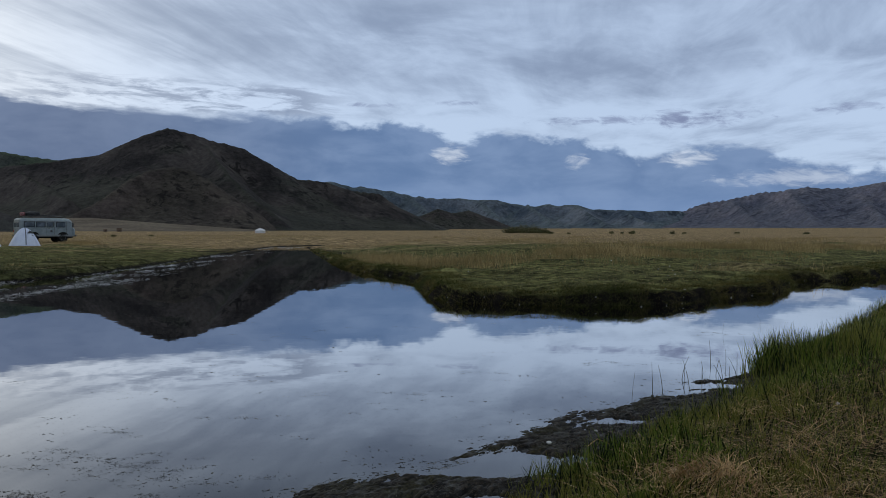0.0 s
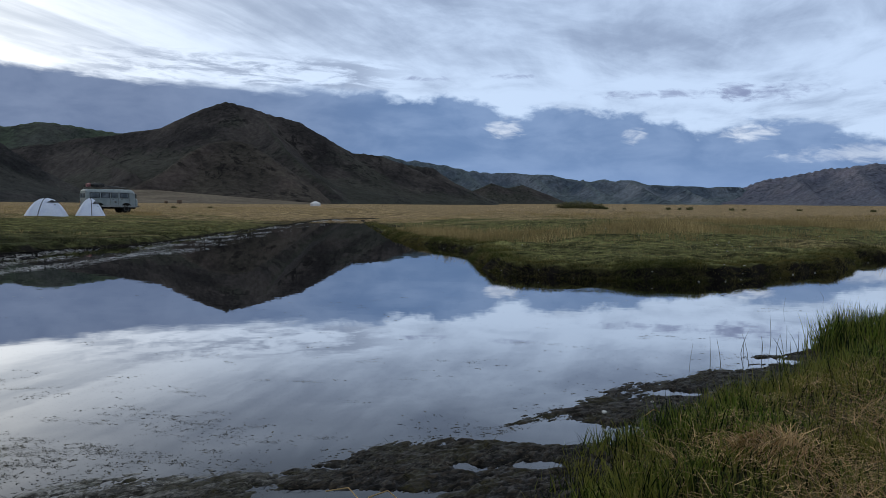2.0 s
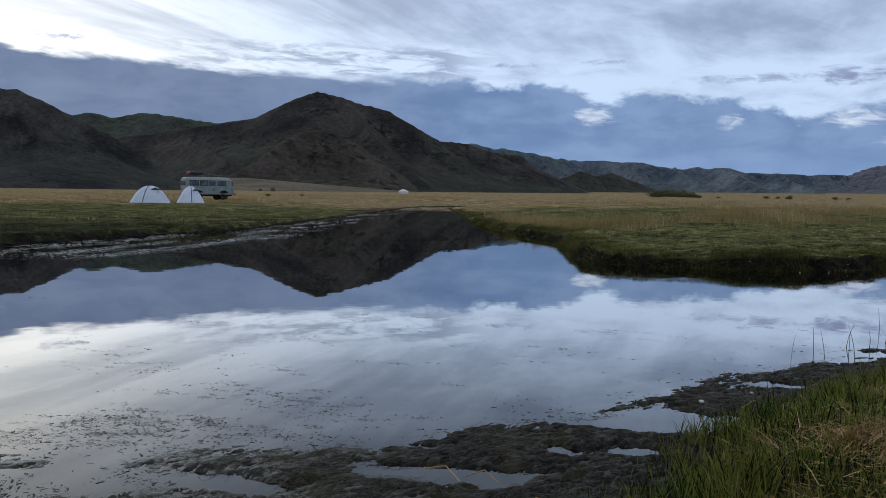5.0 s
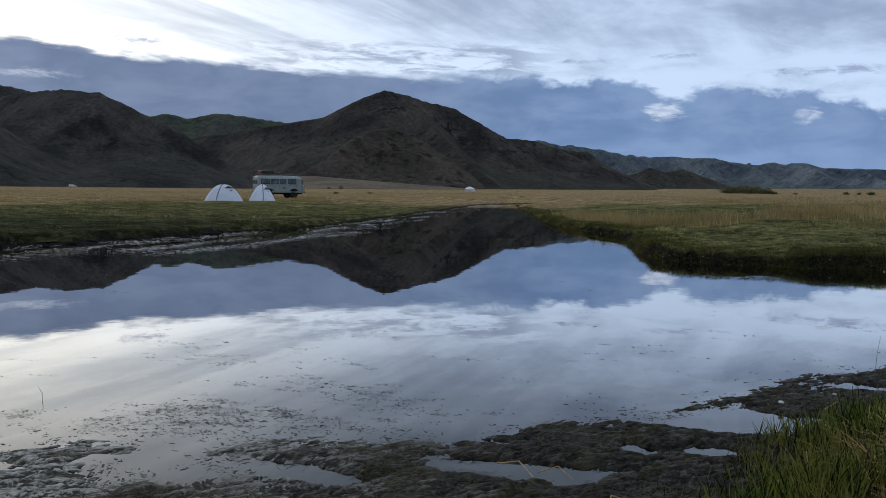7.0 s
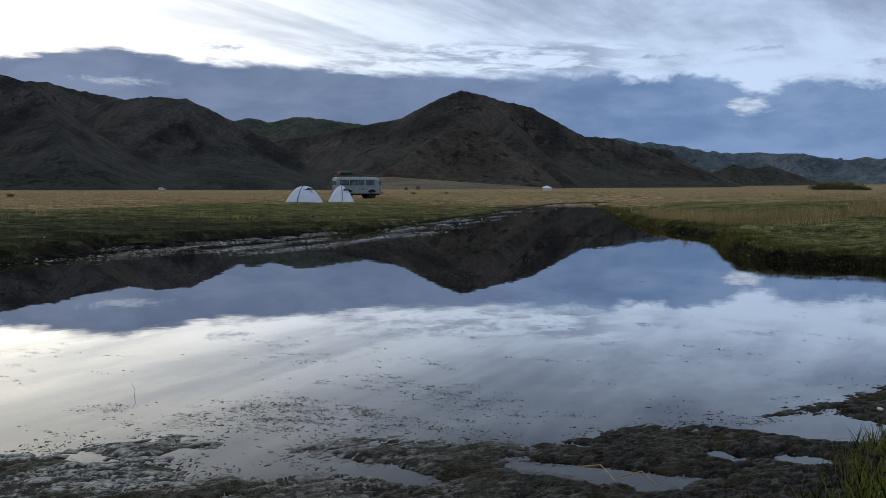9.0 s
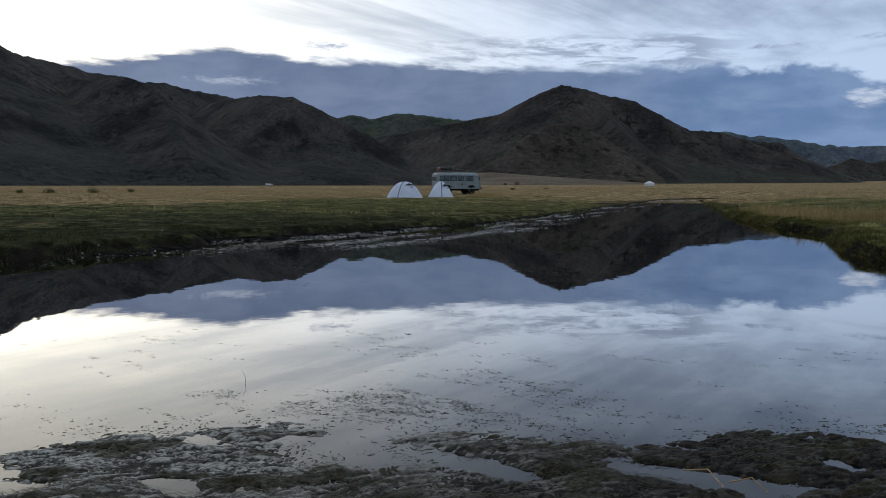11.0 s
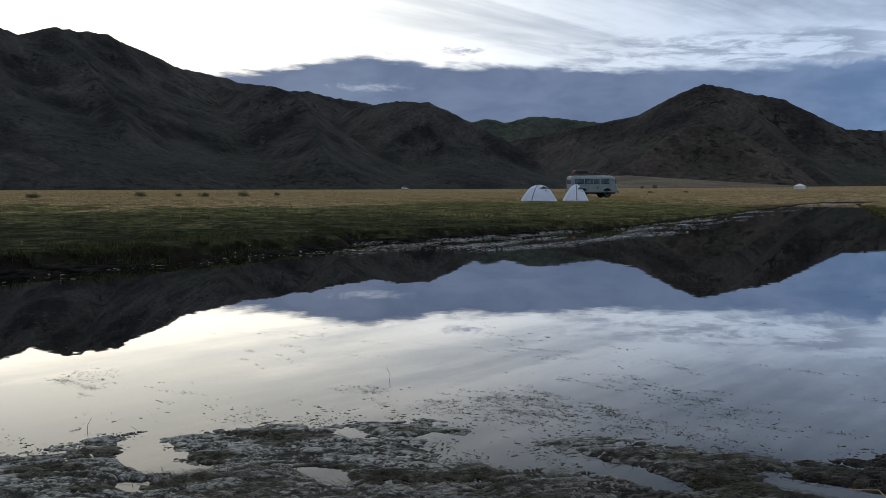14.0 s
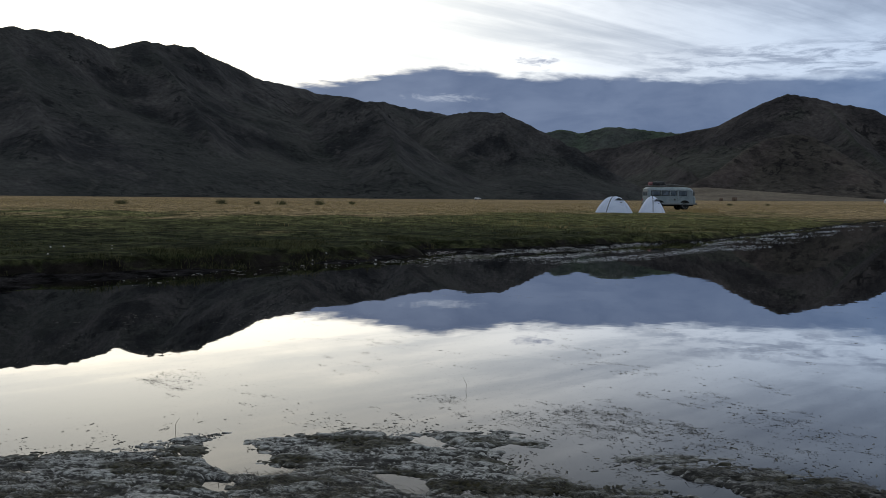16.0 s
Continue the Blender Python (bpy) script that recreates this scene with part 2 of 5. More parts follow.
def meadow_colour(n, pos):
    """Grazed turf near the banks, drier steppe farther out, with shade painted in as darker tones."""
    out_way = n.tree.nodes.new("ShaderNodeVectorMath")
    out_way.operation = "LENGTH"
    n.link(pos, out_way.inputs[0])
    place = n.add("ShaderNodeSeparateXYZ")
    n.link(pos, place.inputs[0])
    # the steppe comes nearer on the side of the mountain
    near_dry = n.step(n.math("DIVIDE", place.outputs[0], n.math("MAXIMUM", place.outputs[1], 1.0)), -0.60, -1.05, -20.0, 0.0)
    reach = n.math("ADD", out_way.outputs["Value"], n.math("ADD", near_dry, n.math("MULTIPLY", n.noise(pos, 0.09, 5.0), 14.0)))
    far = n.step(reach, 30.0, 74.0)
    patch = n.noise(pos, 0.13, 6.0, 0.6, 0.6)
    fine = n.noise(pos, 2.6, 7.0, 0.68)
    tone = n.step(n.noise(pos, 0.9, 6.0, 0.6), 0.3, 0.7)
    green = n.mix(n.step(fine, 0.3, 0.7), (0.042, 0.045, 0.015), (0.165, 0.160, 0.062))
    straw = n.mix(n.step(fine, 0.3, 0.7), (0.20, 0.138, 0.074), (0.42, 0.305, 0.170))
    straw = n.mix(n.math("MULTIPLY", tone, 0.5), straw, (0.15, 0.115, 0.042))
    dry = n.math("ADD", patch, n.math("MULTIPLY", n.math("SUBTRACT", far, 0.40), 0.42))
    turf = n.mix(n.step(dry, 0.40, 0.62), green, straw)
    # Greener far-bank turf, darkened to hold the mountain's shade in its colour.
    shaded_turf = n.math("MULTIPLY", n.step(place.outputs[0], -7.0, -11.0), n.step(n.math("ADD", out_way.outputs["Value"], n.math("MULTIPLY", patch, 26.0)), 53.0, 34.0))
    turf = n.mix(n.math("MULTIPLY", shaded_turf, 0.9), turf, n.mix(n.step(fine, 0.3, 0.7), (0.0075, 0.0102, 0.0040), (0.036, 0.042, 0.018)))
    clump = n.step(n.noise(pos, 1.1, 8.0, 0.70, 0.6), 0.38, 0.62, 0.38, 1.50)
    speck = n.step(n.noise(pos, 5.5, 6.0, 0.7), 0.36, 0.64, 0.45, 1.5)
    clump = n.math("MULTIPLY", clump, speck)
    turf = n.mix(1.0, turf, n.vec(clump, clump, clump), "MULTIPLY")
    # Shade between the near blades, painted into the ground as a dark floor.
    blade_shade = n.step(out_way.outputs["Value"], 11.0, 6.0)
    turf = n.mix(n.math("MULTIPLY", blade_shade, 0.85), turf, n.mix(n.step(fine, 0.3, 0.7), (0.009, 0.0085, 0.003), (0.050, 0.041, 0.016)))
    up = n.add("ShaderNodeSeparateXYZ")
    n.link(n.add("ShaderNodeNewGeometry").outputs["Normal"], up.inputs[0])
    # Soil on low ground and steep faces; the faces' shade darkens its colour.
    shaded_soil = n.mix(n.step(fine, 0.3, 0.7), (0.006, 0.0052, 0.0045), (0.022, 0.0185, 0.015))
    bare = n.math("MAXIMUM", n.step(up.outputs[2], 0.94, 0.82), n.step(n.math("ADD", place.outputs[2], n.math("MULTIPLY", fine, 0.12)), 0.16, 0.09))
    return n.mix(bare, turf, shaded_soil)


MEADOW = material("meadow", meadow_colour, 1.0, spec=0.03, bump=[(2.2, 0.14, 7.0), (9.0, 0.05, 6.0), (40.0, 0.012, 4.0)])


def mud_colour(n, pos):
    """Wet peat with shade painted black into the creases, silt dried brown or painted pale grey like sky sheen on the
    raised folds, mats of olive weed.
    """
    fold = n.add("ShaderNodeAttribute")
    fold.attribute_name = "fold"
    place = n.add("ShaderNodeSeparateXYZ")
    n.link(pos, place.inputs[0])
    # the grain runs with the shore
    shore = n.vec(n.math("ADD", n.math("MULTIPLY", place.outputs[0], 0.74), n.math("MULTIPLY", place.outputs[1], 0.67)),
                  n.math("SUBTRACT", n.math("MULTIPLY", place.outputs[1], 1.9), n.math("MULTIPLY", place.outputs[0], 1.7)), 0.0)
    fine = n.noise(shore, 26.0, 8.0, 0.70, 0.5)
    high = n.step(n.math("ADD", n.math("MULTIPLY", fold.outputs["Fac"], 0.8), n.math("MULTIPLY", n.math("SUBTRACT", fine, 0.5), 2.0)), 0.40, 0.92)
    stir = n.math("MULTIPLY", n.math("SUBTRACT", n.noise(pos, 1.6, 5.0), 0.5), 4.5)
    pale = n.step(n.math("ADD", place.outputs[0], stir), -0.9, -2.3)
    brown = n.mix(n.step(fine, 0.35, 0.7), (0.010, 0.008, 0.006), (0.056, 0.043, 0.029))
    grey = n.mix(n.step(fine, 0.3, 0.7), (0.17, 0.168, 0.155), (0.48, 0.475, 0.44))
    # Crease shade and the pale sheen of the folds are mixed in as colour.
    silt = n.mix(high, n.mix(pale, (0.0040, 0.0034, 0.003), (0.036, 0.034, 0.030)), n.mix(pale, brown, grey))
    weed = n.step(n.noise(shore, 1.9, 7.0, 0.64), 0.49, 0.57)
    olive = n.mix(n.step(n.noise(shore, 40.0, 6.0, 0.7), 0.38, 0.65), (0.003, 0.003, 0.0015), (0.048, 0.042, 0.015))
    return n.mix(n.math("MULTIPLY", weed, 0.85), silt, olive)


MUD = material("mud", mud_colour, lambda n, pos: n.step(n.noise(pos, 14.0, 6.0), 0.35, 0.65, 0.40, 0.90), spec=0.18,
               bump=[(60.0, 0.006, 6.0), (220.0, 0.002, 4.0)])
SILT = material("wet silt", worn((0.004, 0.004, 0.004), (0.024, 0.022, 0.022), 3.0, grain=0.5), lambda n, pos: n.step(n.noise(pos, 2.4, 6.0), 0.40, 0.62, 1.0, 0.8), spec=0.0, bump=[(9.0, 0.03, 7.0), (40.0, 0.01, 4.0)])
# Pale colour of the flecks that imitate sky glints on the far shore.
GLINT = material("painted sky glint", leafy((0.16, 0.165, 0.172), (0.74, 0.76, 0.79), (0.13, 0.13, 0.126), 0.4), 0.35, spec=0.5)
WATER = material("water", worn((0.0020, 0.0024, 0.0030), (0.0040, 0.0042, 0.0042), 0.8), 0.6, spec=0.0)
nw = Nodes(WATER.node_tree, False)
shader = next(x for x in nw.tree.nodes if x.type == "BSDF_PRINCIPLED")
shader.inputs["IOR"].default_value = 1.33
pos = nw.add("ShaderNodeNewGeometry").outputs["Position"]
rip = nw.add("ShaderNodeBump", Distance=0.0006, Strength=1.0)
nw.link(nw.noise(pos, 1.6, 3.0, 0.5), rip.inputs["Height"])
nw.link(rip.outputs[0], shader.inputs["Normal"])
mirror = nw.add("ShaderNodeBsdfGlossy", Roughness=0.012)
nw.link(rip.outputs[0], mirror.inputs["Normal"])
facing = nw.add("ShaderNodeLayerWeight", Blend=0.5).outputs["Facing"]
sheen = nw.add("ShaderNodeMixShader")
nw.link(nw.curve(facing, [(0.0, 0.02), (0.45, 0.08), (0.64, 0.165), (0.74, 0.37), (0.81, 0.69), (0.87, 0.94), (0.92, 0.91), (0.96, 0.92)]), sheen.inputs[0])
nw.link(shader.outputs[0], sheen.inputs[1])
nw.link(mirror.outputs[0], sheen.inputs[2])
nw.link(sheen.outputs[0], next(x for x in nw.tree.nodes if x.type == "OUTPUT_MATERIAL").inputs[0])

GREEN = material("sedge", leafy((0.004, 0.009, 0.0014), (0.150, 0.225, 0.024), (0.200, 0.190, 0.038), 1.6), 0.6, spec=0.2, thin=0.3)
TURF = material("turf", leafy((0.060, 0.063, 0.020), (0.110, 0.106, 0.034), (0.18, 0.140, 0.055), 0.4), 0.75, spec=0.05, thin=0.3)
# Far-bank green with the mountain's shade mixed into its colour.
SHADED_BANK = material("shaded bank grass", leafy((0.014, 0.018, 0.007), (0.046, 0.054, 0.022), (0.092, 0.086, 0.038), 1.1), 0.75, spec=0.04, thin=0.2)
BANK = material("rank grass", leafy((0.020, 0.028, 0.006), (0.115, 0.125, 0.034), (0.19, 0.155, 0.052), 0.45), 0.75, spec=0.05, thin=0.25)
GRAZED = material("grazed turf", leafy((0.095, 0.100, 0.034), (0.24, 0.235, 0.095), (0.38, 0.30, 0.135), 0.25), 0.8, spec=0.04, thin=0.25)
DRY = material("dry grass", leafy((0.26, 0.185, 0.080), (0.66, 0.49, 0.24), (0.24, 0.185, 0.08), 0.5), 0.8, spec=0.05, thin=0.3)
STRAW = material("straw", leafy((0.20, 0.122, 0.045), (0.82, 0.58, 0.27), (0.30, 0.17, 0.065), 3.0), 0.55, spec=0.2, thin=0.15)
STEM = material("reed stem", leafy((0.03, 0.028, 0.014), (0.09, 0.08, 0.035), (0.06, 0.055, 0.02), 2.0), 0.6)
WEED = material("water weed", leafy((0.004, 0.0036, 0.0024), (0.036, 0.029, 0.014), (0.080, 0.070, 0.042), 2.5), 0.5, spec=0.25)
SHRUB = material("shrub leaf", leafy((0.045, 0.052, 0.022), (0.160, 0.160, 0.075), (0.15, 0.135, 0.06), 0.2), 0.8, spec=0.1)
PALE = material("pale stone", worn((0.35, 0.34, 0.32), (0.62, 0.61, 0.58), 30.0), 0.7)


def rock(dark, light, green, scale, much):
    """Bare slopes: scree in two close tones that runs down the fall line, thin turf, dark outcrops and pale chutes."""
    def build(n, pos):
        geo = n.add("ShaderNodeNewGeometry")
        up = n.add("ShaderNodeSeparateXYZ")
        n.link(geo.outputs["Normal"], up.inputs[0])
        place = n.add("ShaderNodeSeparateXYZ")
        n.link(pos, place.inputs[0])
        fall = n.vec(place.outputs[0], place.outputs[1], n.math("MULTIPLY", place.outputs[2], 0.28))
        c = n.mix(n.step(n.noise(fall, scale, 9.0, 0.60, 0.3), 0.34, 0.66), dark, light)
        chute = n.noise(fall, scale * 2.6, 7.0, 0.65, 0.6)
        c = n.mix(n.step(chute, 0.55, 0.68, 0.0, 0.5), c, tuple(0.6 * a + 0.4 * b for a, b in zip(light, (0.12, 0.105, 0.092))))
        turf = n.math("ADD", n.noise(pos, scale * 0.45, 7.0, 0.62), n.math("MULTIPLY", n.math("SUBTRACT", up.outputs[2], 0.85), 0.9))
        c = n.mix(n.step(turf, 0.44, 0.60, 0.0, much), c, green)
        crag = n.math("MULTIPLY", n.step(n.noise(pos, scale * 5.0, 8.0, 0.7, 0.5), 0.51, 0.59), n.step(n.noise(pos, scale * 0.9, 4.0), 0.46, 0.60))
        c = n.mix(n.math("MULTIPLY", crag, 0.85), c, tuple(0.55 * a for a in dark))
        g = n.step(n.noise(pos, scale * 12, 7.0, 0.72), 0.25, 0.75, 0.55, 1.45)
        return n.mix(1.0, c, n.vec(g, g, g), "MULTIPLY")
    return build


ROCK_NEAR = material("dark scree", rock((0.0145, 0.0150, 0.0160), (0.058, 0.0545, 0.0515), (0.029, 0.0315, 0.027), 0.022, 0.6), 0.95, spec=0.1, bump=[(0.06, 3.0, 10.0), (0.5, 0.9, 6.0)])
ROCK_PEAK = material("brown scree", rock((0.0175, 0.0160, 0.0165), (0.060, 0.0525, 0.0480), (0.036, 0.039, 0.029), 0.0085, 0.65), 0.95, spec=0.1, bump=[(0.022, 8.0, 10.0), (0.16, 2.0, 6.0)])
ROCK_RED = material("reddish scree", rock((0.0180, 0.0150, 0.0150), (0.070, 0.056, 0.049), (0.058, 0.052, 0.039), 0.009, 0.5), 0.95, spec=0.1, bump=[(0.022, 7.0, 9.0), (0.16, 1.8, 5.0)])
# A little grey haze is mixed into this hill's green.
HILL_GREEN = material("grassy hill", rock((0.030, 0.036, 0.032), (0.058, 0.061, 0.054), (0.050, 0.066, 0.043), 0.005, 0.9), 0.95, spec=0.1, bump=[(0.012, 9.0, 8.0)])
# Blue and violet haze is painted into the base colours of both far ranges.
ROCK_FAR = material("haze-blue hills", rock((0.050, 0.068, 0.092), (0.140, 0.158, 0.182), (0.082, 0.106, 0.114), 0.004, 0.7), 0.95, spec=0.1, bump=[(0.007, 45.0, 9.0)])
ROCK_EAST = material("haze-violet hills", rock((0.068, 0.074, 0.108), (0.128, 0.124, 0.152), (0.092, 0.100, 0.122), 0.0045, 0.5), 0.95, spec=0.1, bump=[(0.008, 28.0, 8.0)])
FAN = material("gravel fan", worn((0.085, 0.068, 0.048), (0.13, 0.105, 0.075), 0.02, grain=0.25), 0.95, spec=0.1)


# ---- terrain ----
def grain2(x, y, seed):
    """Lattice noise from 0 to 1."""
    ix, iy = np.floor(x).astype(np.int64), np.floor(y).astype(np.int64)
    fx, fy = x - ix, y - iy
    fx, fy = fx * fx * (3 - 2 * fx), fy * fy * (3 - 2 * fy)

    def h(i, j):
        v = (i * 374761393 + j * 668265263 + seed * 2246822519) & 0xFFFFFFFF
        v = ((v ^ (v >> 13)) * 1274126177) & 0xFFFFFFFF
        return ((v ^ (v >> 16)) & 0xFFFF) / 65535.0
    a, b, c, d = h(ix, iy), h(ix + 1, iy), h(ix, iy + 1), h(ix + 1, iy + 1)
    return (a * (1 - fx) + b * fx) * (1 - fy) + (c * (1 - fx) + d * fx) * fy


def fbm(x, y, seed=1, octaves=5, gain=0.5):
    total, amp, norm = 0.0, 1.0, 0.0
    for k in range(octaves):
        total = total + amp * grain2(x * 2 ** k + 17.3 * k, y * 2 ** k - 9.1 * k, seed + k)
        norm, amp = norm + amp, amp * gain
    return total / norm


def smooth(x, a, b):
    t = np.clip((x - a) / (b - a), 0, 1)
    return t * t * (3 - 2 * t)


def inside(x, y, poly):
    """Signed distance to a polygon, positive inside."""
    best, odd = np.full(x.shape, 1e18), np.zeros(x.shape, bool)
    for (ax, ay), (bx, by) in zip(poly, poly[1:] + poly[:1]):
        ex, ey = bx - ax, by - ay
        t = np.clip(((x - ax) * ex + (y - ay) * ey) / (ex * ex + ey * ey), 0, 1)
        best = np.minimum(best, (x - ax - t * ex) ** 2 + (y - ay - t * ey) ** 2)
        if ey:
            odd ^= ((ay > y) != (by > y)) & (x < ex * (y - ay) / ey + ax)
    return np.where(odd, 1, -1) * np.sqrt(best)


FAR = 6000
LEFT_LAND = [(-10.6, -FAR), (-10.95, 0), (-10.88, 4.56), (-11.18, 6.32), (-11.13, 9.48), (-10.46, 11.48), (-9.65, 16.25), (-10.31, 22.23), (-12.09, 35.96),
             (-15, 60), (-17.4, 82), (-16.4, 90), (-12, 100), (40, 125), (200, FAR), (-FAR, FAR), (-FAR, -FAR)]
POINT_LAND = [(-60, 118), (-14.6, 94), (-13.9, 80), (-5.72, 39.27), (-3.12, 27.97), (-1.26, 23.93), (-0.72, 21.51), (-0.55, 18.46), (-0.25, 15.85), (0.05, 14.75), (1.40, 14.25),
              (2.62, 14.08), (3.67, 14.11), (4.71, 14.9), (6.01, 16.32), (7.12, 17.18), (8.65, 19.37), (9.61, 21.84), (10.86, 21.82), (13.2, 24.01), (17.01, 28.66), (47, 60), (FAR, 920), (FAR, FAR), (-200, FAR)]
NEAR_LAND = [(FAR, 800), (48, 52), (17.08, 26.06), (11.51, 19.87), (6.1, 11.91), (4.27, 9.61), (3.13, 7.91), (2.89, 7.24), (2.45, 6.87), (1.97, 6.68), (1.51, 5.99), (1.02, 5.57),
             (0.42, 4.78), (0, 4.37), (-0.25, 4.11), (-0.6, 3.93), (-0.72, 3.59), (-0.96, 3.35), (-1.21, 3.41), (-1.53, 3.39), (-1.81, 3.3), (-2.02, 3.07), (-1.79, 2.82),
             (-1.95, 2.71), (-2.24, 2.68), (-2.35, 2.93), (-2.68, 3), (-2.98, 2.73), (-3.22, 2.58), (-3.37, 2.41), (-3.41, 2.16), (-3.45, 1.97), (-3.6, 1.88),
             (-3.68, 2.01), (-3.77, 1.81), (-3.75, 1.67), (-3.89, 1.49), (-4.27, 0.51), (-4.7, -2.04), (-5, -FAR), (FAR, -FAR)]
NEAR_GRASS = [(FAR, 798), (13.3, 22.94), (6.19, 11.9), (4.36, 9.6), (3.22, 7.62), (2.73, 6.96), (1.92, 5.86), (1.28, 4.98), (0.71, 4.46), (0.36, 3.92), (0.2, 3.48), (-0.05, 3.09),
              (-0.1, 2.4), (0.1, 1.5), (0.3, 0.5), (0.3, -1.2), (-0.6, -2.6), (-2.5, -3.3), (-4.4, -3.7), (-4.9, -FAR), (FAR, -FAR)]


def wobble(x, y):
    return 0.35 * (fbm(x * 0.9, y * 0.9, 5, 4) - 0.5) + 0.12 * (fbm(x * 4, y * 4, 8, 3) - 0.5)


def left_depth(x, y):
    return inside(x, y, LEFT_LAND) + 1.5 * wobble(x, y)


def point_depth(x, y):
    return inside(x, y, POINT_LAND) + wobble(x, y)


def mud_width(y):
    return np.interp(y, [2, 6, 8, 10, 14, 18, 24, 40], [2.2, 1.4, 0.9, 1.2, 2.8, 2.2, 0.6, 0.25])


def ground_height(x, y):
    x, y = np.asarray(x, float), np.asarray(y, float)
    r = np.hypot(x, y)
    rise = np.interp(r, [12, 64, 76, 470, 900, 2000, 5000], [0, 0.42, 0.54, 2.3, 4.5, 13, 52])
    knobs = 0.10 * (fbm(x * 0.12, y * 0.12, 3, 4) - 0.5) + 0.13 * (fbm(x * 0.9, y * 0.9, 4, 4) - 0.5)
    dl, dp, dn, dg = left_depth(x, y), point_depth(x, y), inside(x, y, NEAR_LAND), inside(x, y, NEAR_GRASS)
    w = mud_width(y)
    low_end = np.interp(y, [26, 60], [1.0, 0.3])
    tall = np.maximum(0.10, (0.22 + 0.05 * smooth(x, -1.2, 0.6)) * low_end)
    left = np.where(dl < 0, np.maximum(dl * 0.3, -0.5) - 0.04, -0.04 + np.interp(y, [20, 50], [0.28, 0.10]) * smooth(dl + 0.7 * (fbm(x * 1.3, y * 1.3, 88, 4) - 0.5), w - 0.15, w + 0.45) + rise * smooth(dl, w, w + 15) + knobs * smooth(dl, w, w + 2.5))
    point = np.where(dp < 0, np.maximum(dp * 0.6, -0.5) - 0.03, -0.03 + tall * smooth(dp, 0.0, 0.26) + (0.50 - tall) * smooth(dp, 1.0, 9.0) * low_end + rise * smooth(dp, 0.3, 15) + knobs * smooth(dp, 0.3, 2.5)
                     + 0.30 * (fbm(x * 1.1, y * 1.1, 9, 3) - 0.5) * smooth(dp, 0.05, 0.5) * smooth(dp, 5.0, 1.0))
    near = np.where(dn < 0, np.maximum(dn * 0.3, -0.5) - 0.06, -0.06 + 0.36 * smooth(dg + 0.5 * wobble(x, y), -0.1, 1.0) + (rise + knobs) * smooth(dg, 0.5, 2.5))
    return np.maximum(np.maximum(left, point), near)


def mesh_of(name, verts, faces, mat, flat=False):
    """One object from arrays: verts (n, 3), faces (m, 3) or (m, 4)."""
    verts, faces = np.asarray(verts, np.float32), np.asarray(faces, np.int32)
    me = bpy.data.meshes.new(name)
    k = faces.shape[1]
    me.vertices.add(len(verts))
    me.vertices.foreach_set("co", verts.ravel())
    me.loops.add(faces.size)
    me.loops.foreach_set("vertex_index", faces.ravel())
    me.polygons.add(len(faces))
    me.polygons.foreach_set("loop_start", np.arange(0, faces.size, k, dtype=np.int32))
    me.polygons.foreach_set("use_smooth", np.full(len(faces), not flat))
    me.update(calc_edges=True)
    me.validate()
    me.materials.append(mat)
    return new(name, me)


def grid_faces(rows, cols, keep=None):
    i = np.arange(rows * cols).reshape(rows, cols)
    q = np.stack([i[:-1, :-1], i[:-1, 1:], i[1:, 1:], i[1:, :-1]], -1).reshape(-1, 4)
    return q if keep is None else q[keep.reshape(-1)[q].all(1)]


def compact(verts, faces):
    used = np.unique(faces)
    index = np.full(len(verts), -1)
    index[used] = np.arange(len(used))
    return verts[used], index[faces]


# the ground: rings that widen outwards, one sheet to the horizon
radii = np.concatenate([np.linspace(0, 2.0, 12, endpoint=False), np.geomspace(2.0, 70, 300, endpoint=False), np.geomspace(70, 4950, 90)])
turns = np.radians(np.concatenate([np.linspace(-48, 84, 430, endpoint=False), np.linspace(84, 312, 60, endpoint=False)]))
turns = np.append(turns, turns[0] + 2 * np.pi)
rr, aa = np.meshgrid(radii, turns, indexing="ij")
gx, gy = -rr * np.sin(aa), rr * np.cos(aa)
gz = ground_height(gx, gy)
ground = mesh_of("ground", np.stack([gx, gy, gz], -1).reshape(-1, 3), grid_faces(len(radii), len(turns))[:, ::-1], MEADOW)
tagged(ground, "green and straw-coloured grazed meadow on the river banks", "ground", kind="structure")

# the water: one level sheet under the banks
wr = np.concatenate([np.linspace(0, 30, 16), np.geomspace(34, 160, 12)])
ww, wa = np.meshgrid(wr, np.linspace(0, 2 * np.pi, 65), indexing="ij")
water = mesh_of("water", np.stack([-ww * np.sin(wa), ww * np.cos(wa), 0 * ww], -1).reshape(-1, 3), grid_faces(len(wr), 65)[:, ::-1], WATER)
tagged(water, "still dark river water mirroring the hills and sky", "water", kind="structure")


def mud_sheet(name, xs, ys, level, mat, label):
    mx, my = np.meshgrid(xs, ys)
    mz, keep = level(mx, my)
    v, f = compact(np.stack([mx, my, mz], -1).reshape(-1, 3), grid_faces(len(ys), len(xs), keep))
    return tagged(mesh_of(name, v, f, mat), label, "mud", kind="structure")


